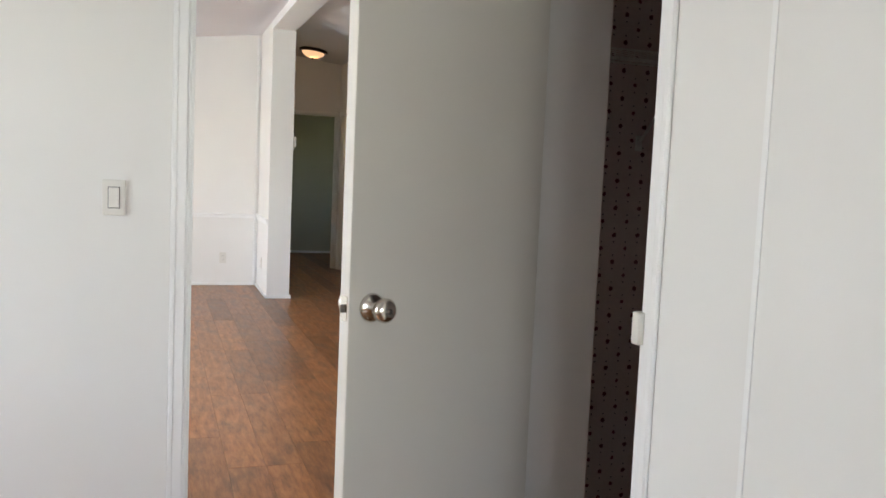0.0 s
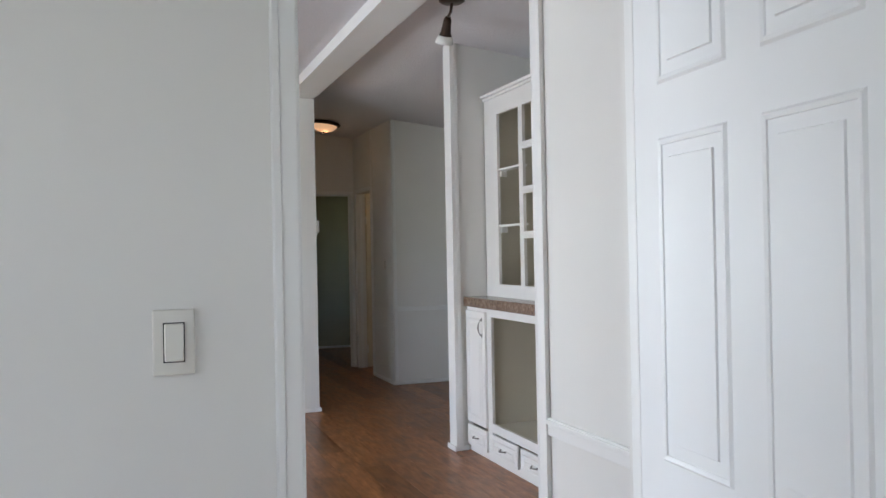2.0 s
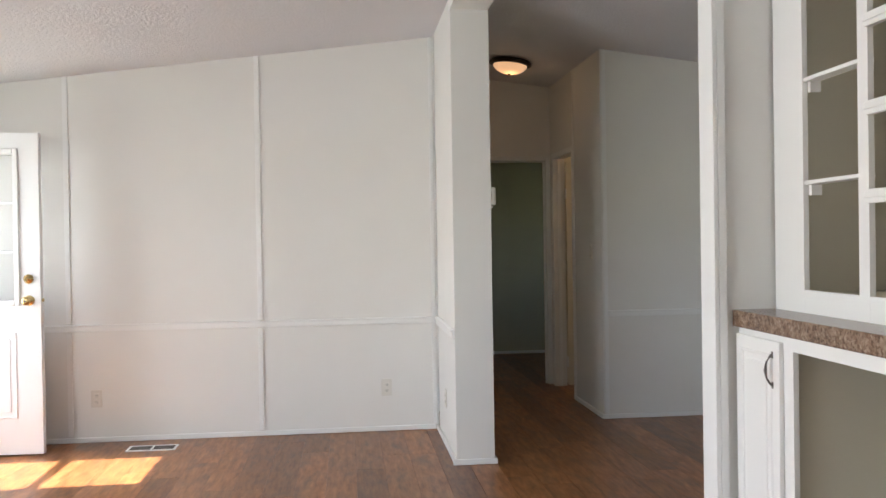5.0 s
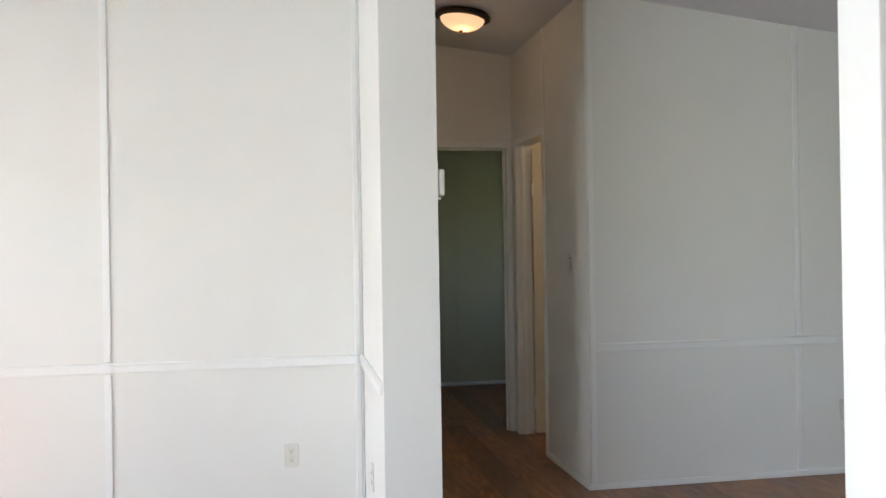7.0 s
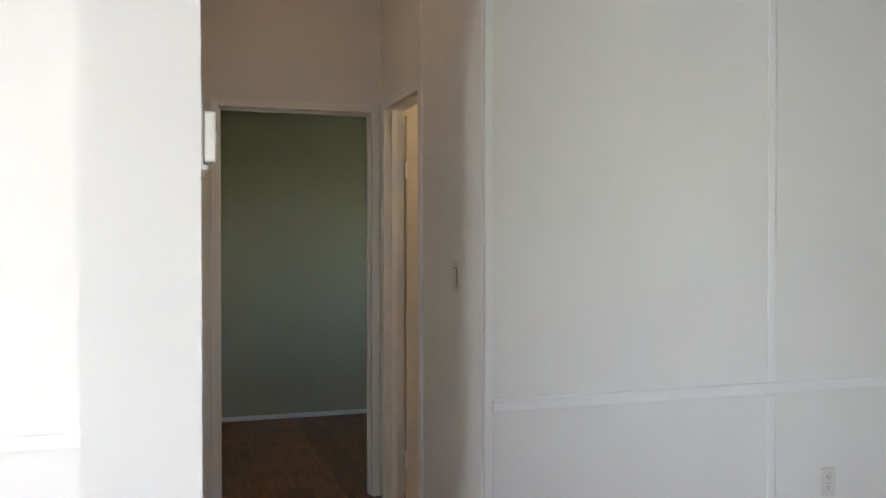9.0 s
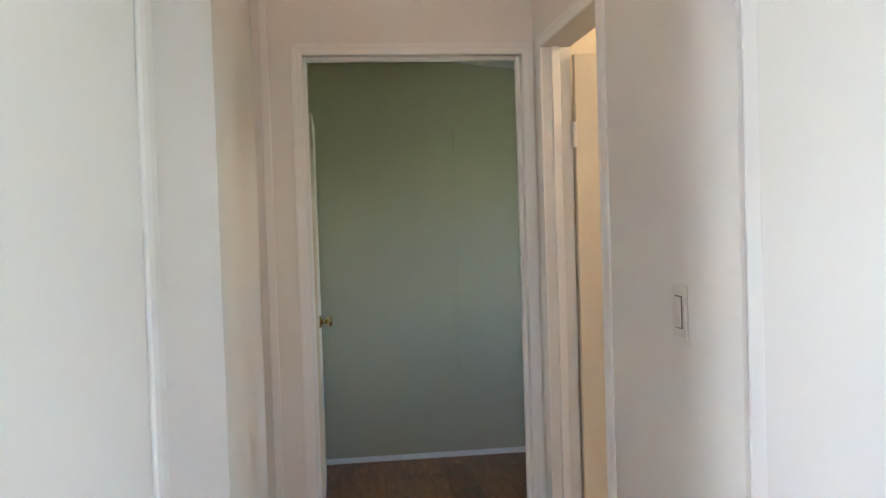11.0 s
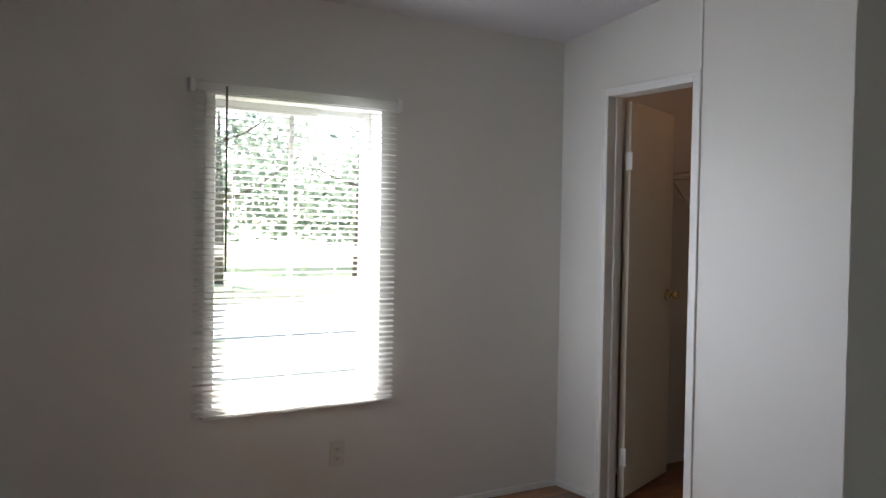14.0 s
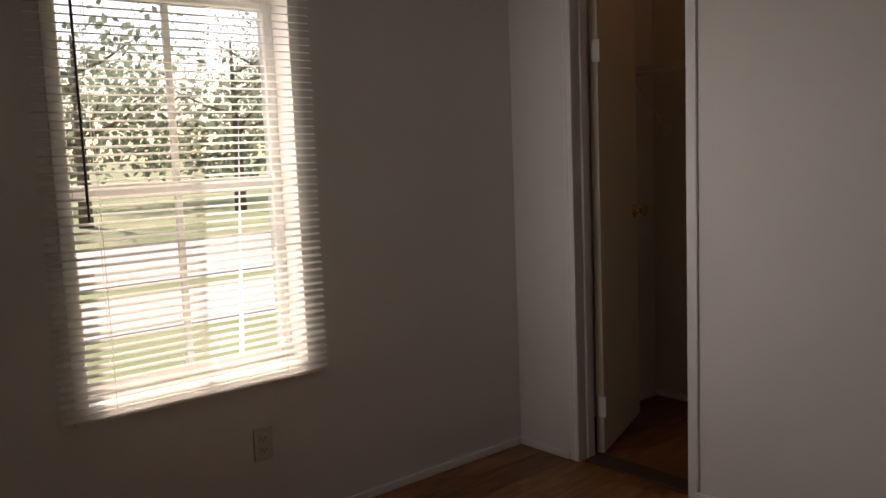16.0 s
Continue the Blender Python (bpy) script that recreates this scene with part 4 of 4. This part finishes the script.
def wire_shelf(m, length, depth, label):
    """A coated wire shelf; local x along it, the wall at y = 0, the front at -depth."""
    s = thing("wire_shelf", m, label, "shelf")
    for yy, zz in ((-0.01, 0), (-depth, 0), (-depth, -0.035), (-depth / 2, -0.004)):
        part("rail", tube([(0, yy, zz), (length, yy, zz)], 0.0035, 6), WIRE, s)
    bmw = bmesh.new()
    n = int(length / 0.025)
    for i in range(n + 1):
        x = length * i / n
        box(bmw, x - 0.0013, x + 0.0013, -depth, -0.008, 0.002, 0.0046)
        box(bmw, x - 0.0013, x + 0.0013, -depth - 0.002, -depth + 0.001, -0.035, 0.004)
    part("wire_deck", bmw, WIRE, s)
    for x in (0.05, length * 0.62, length - 0.02):
        br = part("brace", tube([(x, -depth, -0.03), (x, -0.006, -0.30)], 0.0065, 6), WIRE, s, "slanted metal brace")
        part("foot", B((x - 0.015, x + 0.015, -0.006, 0, -0.33, -0.27), bevel=0.002), WIRE, br)
    return s


wire_shelf(pose(2.40, 3.70, 1.76), 0.88, 0.30, "white wire shelf on braces in the papered closet")
wire_shelf(pose(-0.94, 14.55, 1.70), 1.6, 0.28, "white wire shelf in the small closet")
bump_ = thing("wall_bumper", pose(2.03, 2.135, 1.04), "small white catch on the closet opening", "catch")
part("catch", B((-0.02, 0.0, -0.012, 0.012, -0.03, 0.03), bevel=0.004, seg=2), PLASTIC, bump_)

# ---- outdoors ----
grd = struct("ground", B((-900, 900, -900, 900, -0.62, -0.5)), GRASS, "lawn reaching to the horizon", "ground")
struct("road", B((-16.5, -11.0, -200, 220, -0.5, -0.47)), ASPHALT, "pale concrete street beyond the lawn", "road")
struct("driveway", B((-9.8, -7.4, -10, 40, -0.5, -0.485)), ASPHALT, "pale paved strip across the lawn", "pavement")


def tree(x, y, height, seed, label):
    rnd = random.Random(seed)
    t = thing("tree", pose(x, y, -0.5), label, "tree")
    part("trunk", tube([(0, 0, 0), (0.05, 0.02, height * 0.25), (-0.04, 0.05, height * 0.5), (0.02, 0, height * 0.85)], [0.22, 0.17, 0.12, 0.03], 10), BARK, t)
    tips = []
    for k in range(9):
        a, z = rnd.uniform(0, 6.28), height * rnd.uniform(0.3, 0.7)
        L = height * rnd.uniform(0.25, 0.42)
        tip = Vector((math.cos(a) * L, math.sin(a) * L, z + L * rnd.uniform(0.2, 0.7)))
        mid = Vector((tip.x * 0.45, tip.y * 0.45, z + (tip.z - z) * 0.35))
        part("limb", tube([(0, 0, z), mid, tip], [0.07, 0.045, 0.012], 7), BARK, t)
        tips += [tip, mid * 0.4 + tip * 0.6]
    verts, faces = [], []
    for tip in tips:
        for _ in range(240):
            c = tip + Vector([rnd.gauss(0, height * 0.085) for _ in range(3)])
            u = Vector([rnd.uniform(-1, 1) for _ in range(3)]).normalized() * rnd.uniform(0.03, 0.05)
            w = u.orthogonal().normalized() * rnd.uniform(0.015, 0.026)
            n = len(verts)
            verts += [c - u, c + w, c + u, c - w]
            faces.append((n, n + 1, n + 2, n + 3))
    me = bpy.data.meshes.new("crown")
    me.from_pydata(verts, [], faces)
    me.materials.append(LEAF)
    cr = new("crown", me)
    cr.parent = t
    return t


tree(-13, 21.5, 8.0, 3, "leafy tree on the lawn outside the bedroom window")
for tx, ty, th_, sd_ in ((-24, 19, 6.5, 5), (-26, 25, 7, 8)):
    tree(tx, ty, th_, sd_, "leafy tree across the street")
wr = random.Random(21)
wv, wf = [], []
for _ in range(32000):
    y = wr.uniform(-30, 110)
    top = 5.0 + 1.6 * math.sin(y * 0.31) + 1.5 * math.sin(y * 0.83 + 1)
    c = Vector((wr.gauss(0, 2.0), y, wr.uniform(0.2, 1.0) ** 0.8 * top * wr.uniform(0.55, 1.1)))
    u = Vector([wr.uniform(-1, 1) for _ in range(3)]).normalized() * wr.uniform(0.12, 0.26)
    w = u.orthogonal().normalized() * wr.uniform(0.08, 0.16)
    n = len(wv)
    wv += [c - u, c + w, c + u, c - w]
    wf.append((n, n + 1, n + 2, n + 3))
wm = bpy.data.meshes.new("woods")
wm.from_pydata(wv, [], wf)
wm.materials.append(LEAF)
woods = new("woods", wm)
woods.location = (-34, 0, -0.5)
tagged(woods, "pale green line of trees far beyond the street", "woods", kind="stuff")

# ---- floor planks ----
PW, PL, GAP = 0.165, 1.22, 0.0005
plank_mesh = {}


def plank_data(x0, x1, y0, y1):
    key = (round(x1 - x0, 3), round(y1 - y0, 3))
    if key not in plank_mesh:
        bm = bmesh.new()
        w, l = key
        vs = box(bm, 0, w, 0, l, -0.012, 0.0)
        e = 0.0005
        for v in vs[4:]:
            v.co.x += e if v.co.x < w / 2 else -e
            v.co.y += e if v.co.y < l / 2 else -e
        plank_mesh[key] = mesh_of("plank", bm, FLOOR)
    return plank_mesh[key]


rest_v, rest_f = [], []
near = 0
rp = random.Random(4)
col = 0
x = XO - 0.1
while x < 6.1:
    y = -2.1 - rp.choice((0.0, 0.3, 0.45, 0.6, 0.75, 0.9, 1.05))
    while y < 14.8:
        if near < 300 and 0.4 < x < 3.5 and 3.0 < y < 12.6 or near < 300 and -0.9 < x < 0.4 and 8.3 < y < 13.4:
            o = new("plank", plank_data(x, x + PW - GAP, y, y + PL - GAP))
            o.parent = base
            o.location = (x, y, 0)
            near += 1
        else:
            n = len(rest_v)
            a, b, c, d = x, x + PW - GAP, y, y + PL - GAP
            rest_v += [(a, c, 0), (b, c, 0), (b, d, 0), (a, d, 0), (a, c, -0.012), (b, c, -0.012), (b, d, -0.012), (a, d, -0.012)]
            rest_f += [(n, n + 1, n + 2, n + 3), (n, n + 4, n + 5, n + 1), (n + 1, n + 5, n + 6, n + 2), (n + 2, n + 6, n + 7, n + 3), (n + 3, n + 7, n + 4, n)]
        y += PL
    x += PW
me = bpy.data.meshes.new("planks")
me.from_pydata(rest_v, [], rest_f)
me.materials.append(FLOOR)
po = new("planks", me)
po.parent = base
po["kind"] = "stuff"
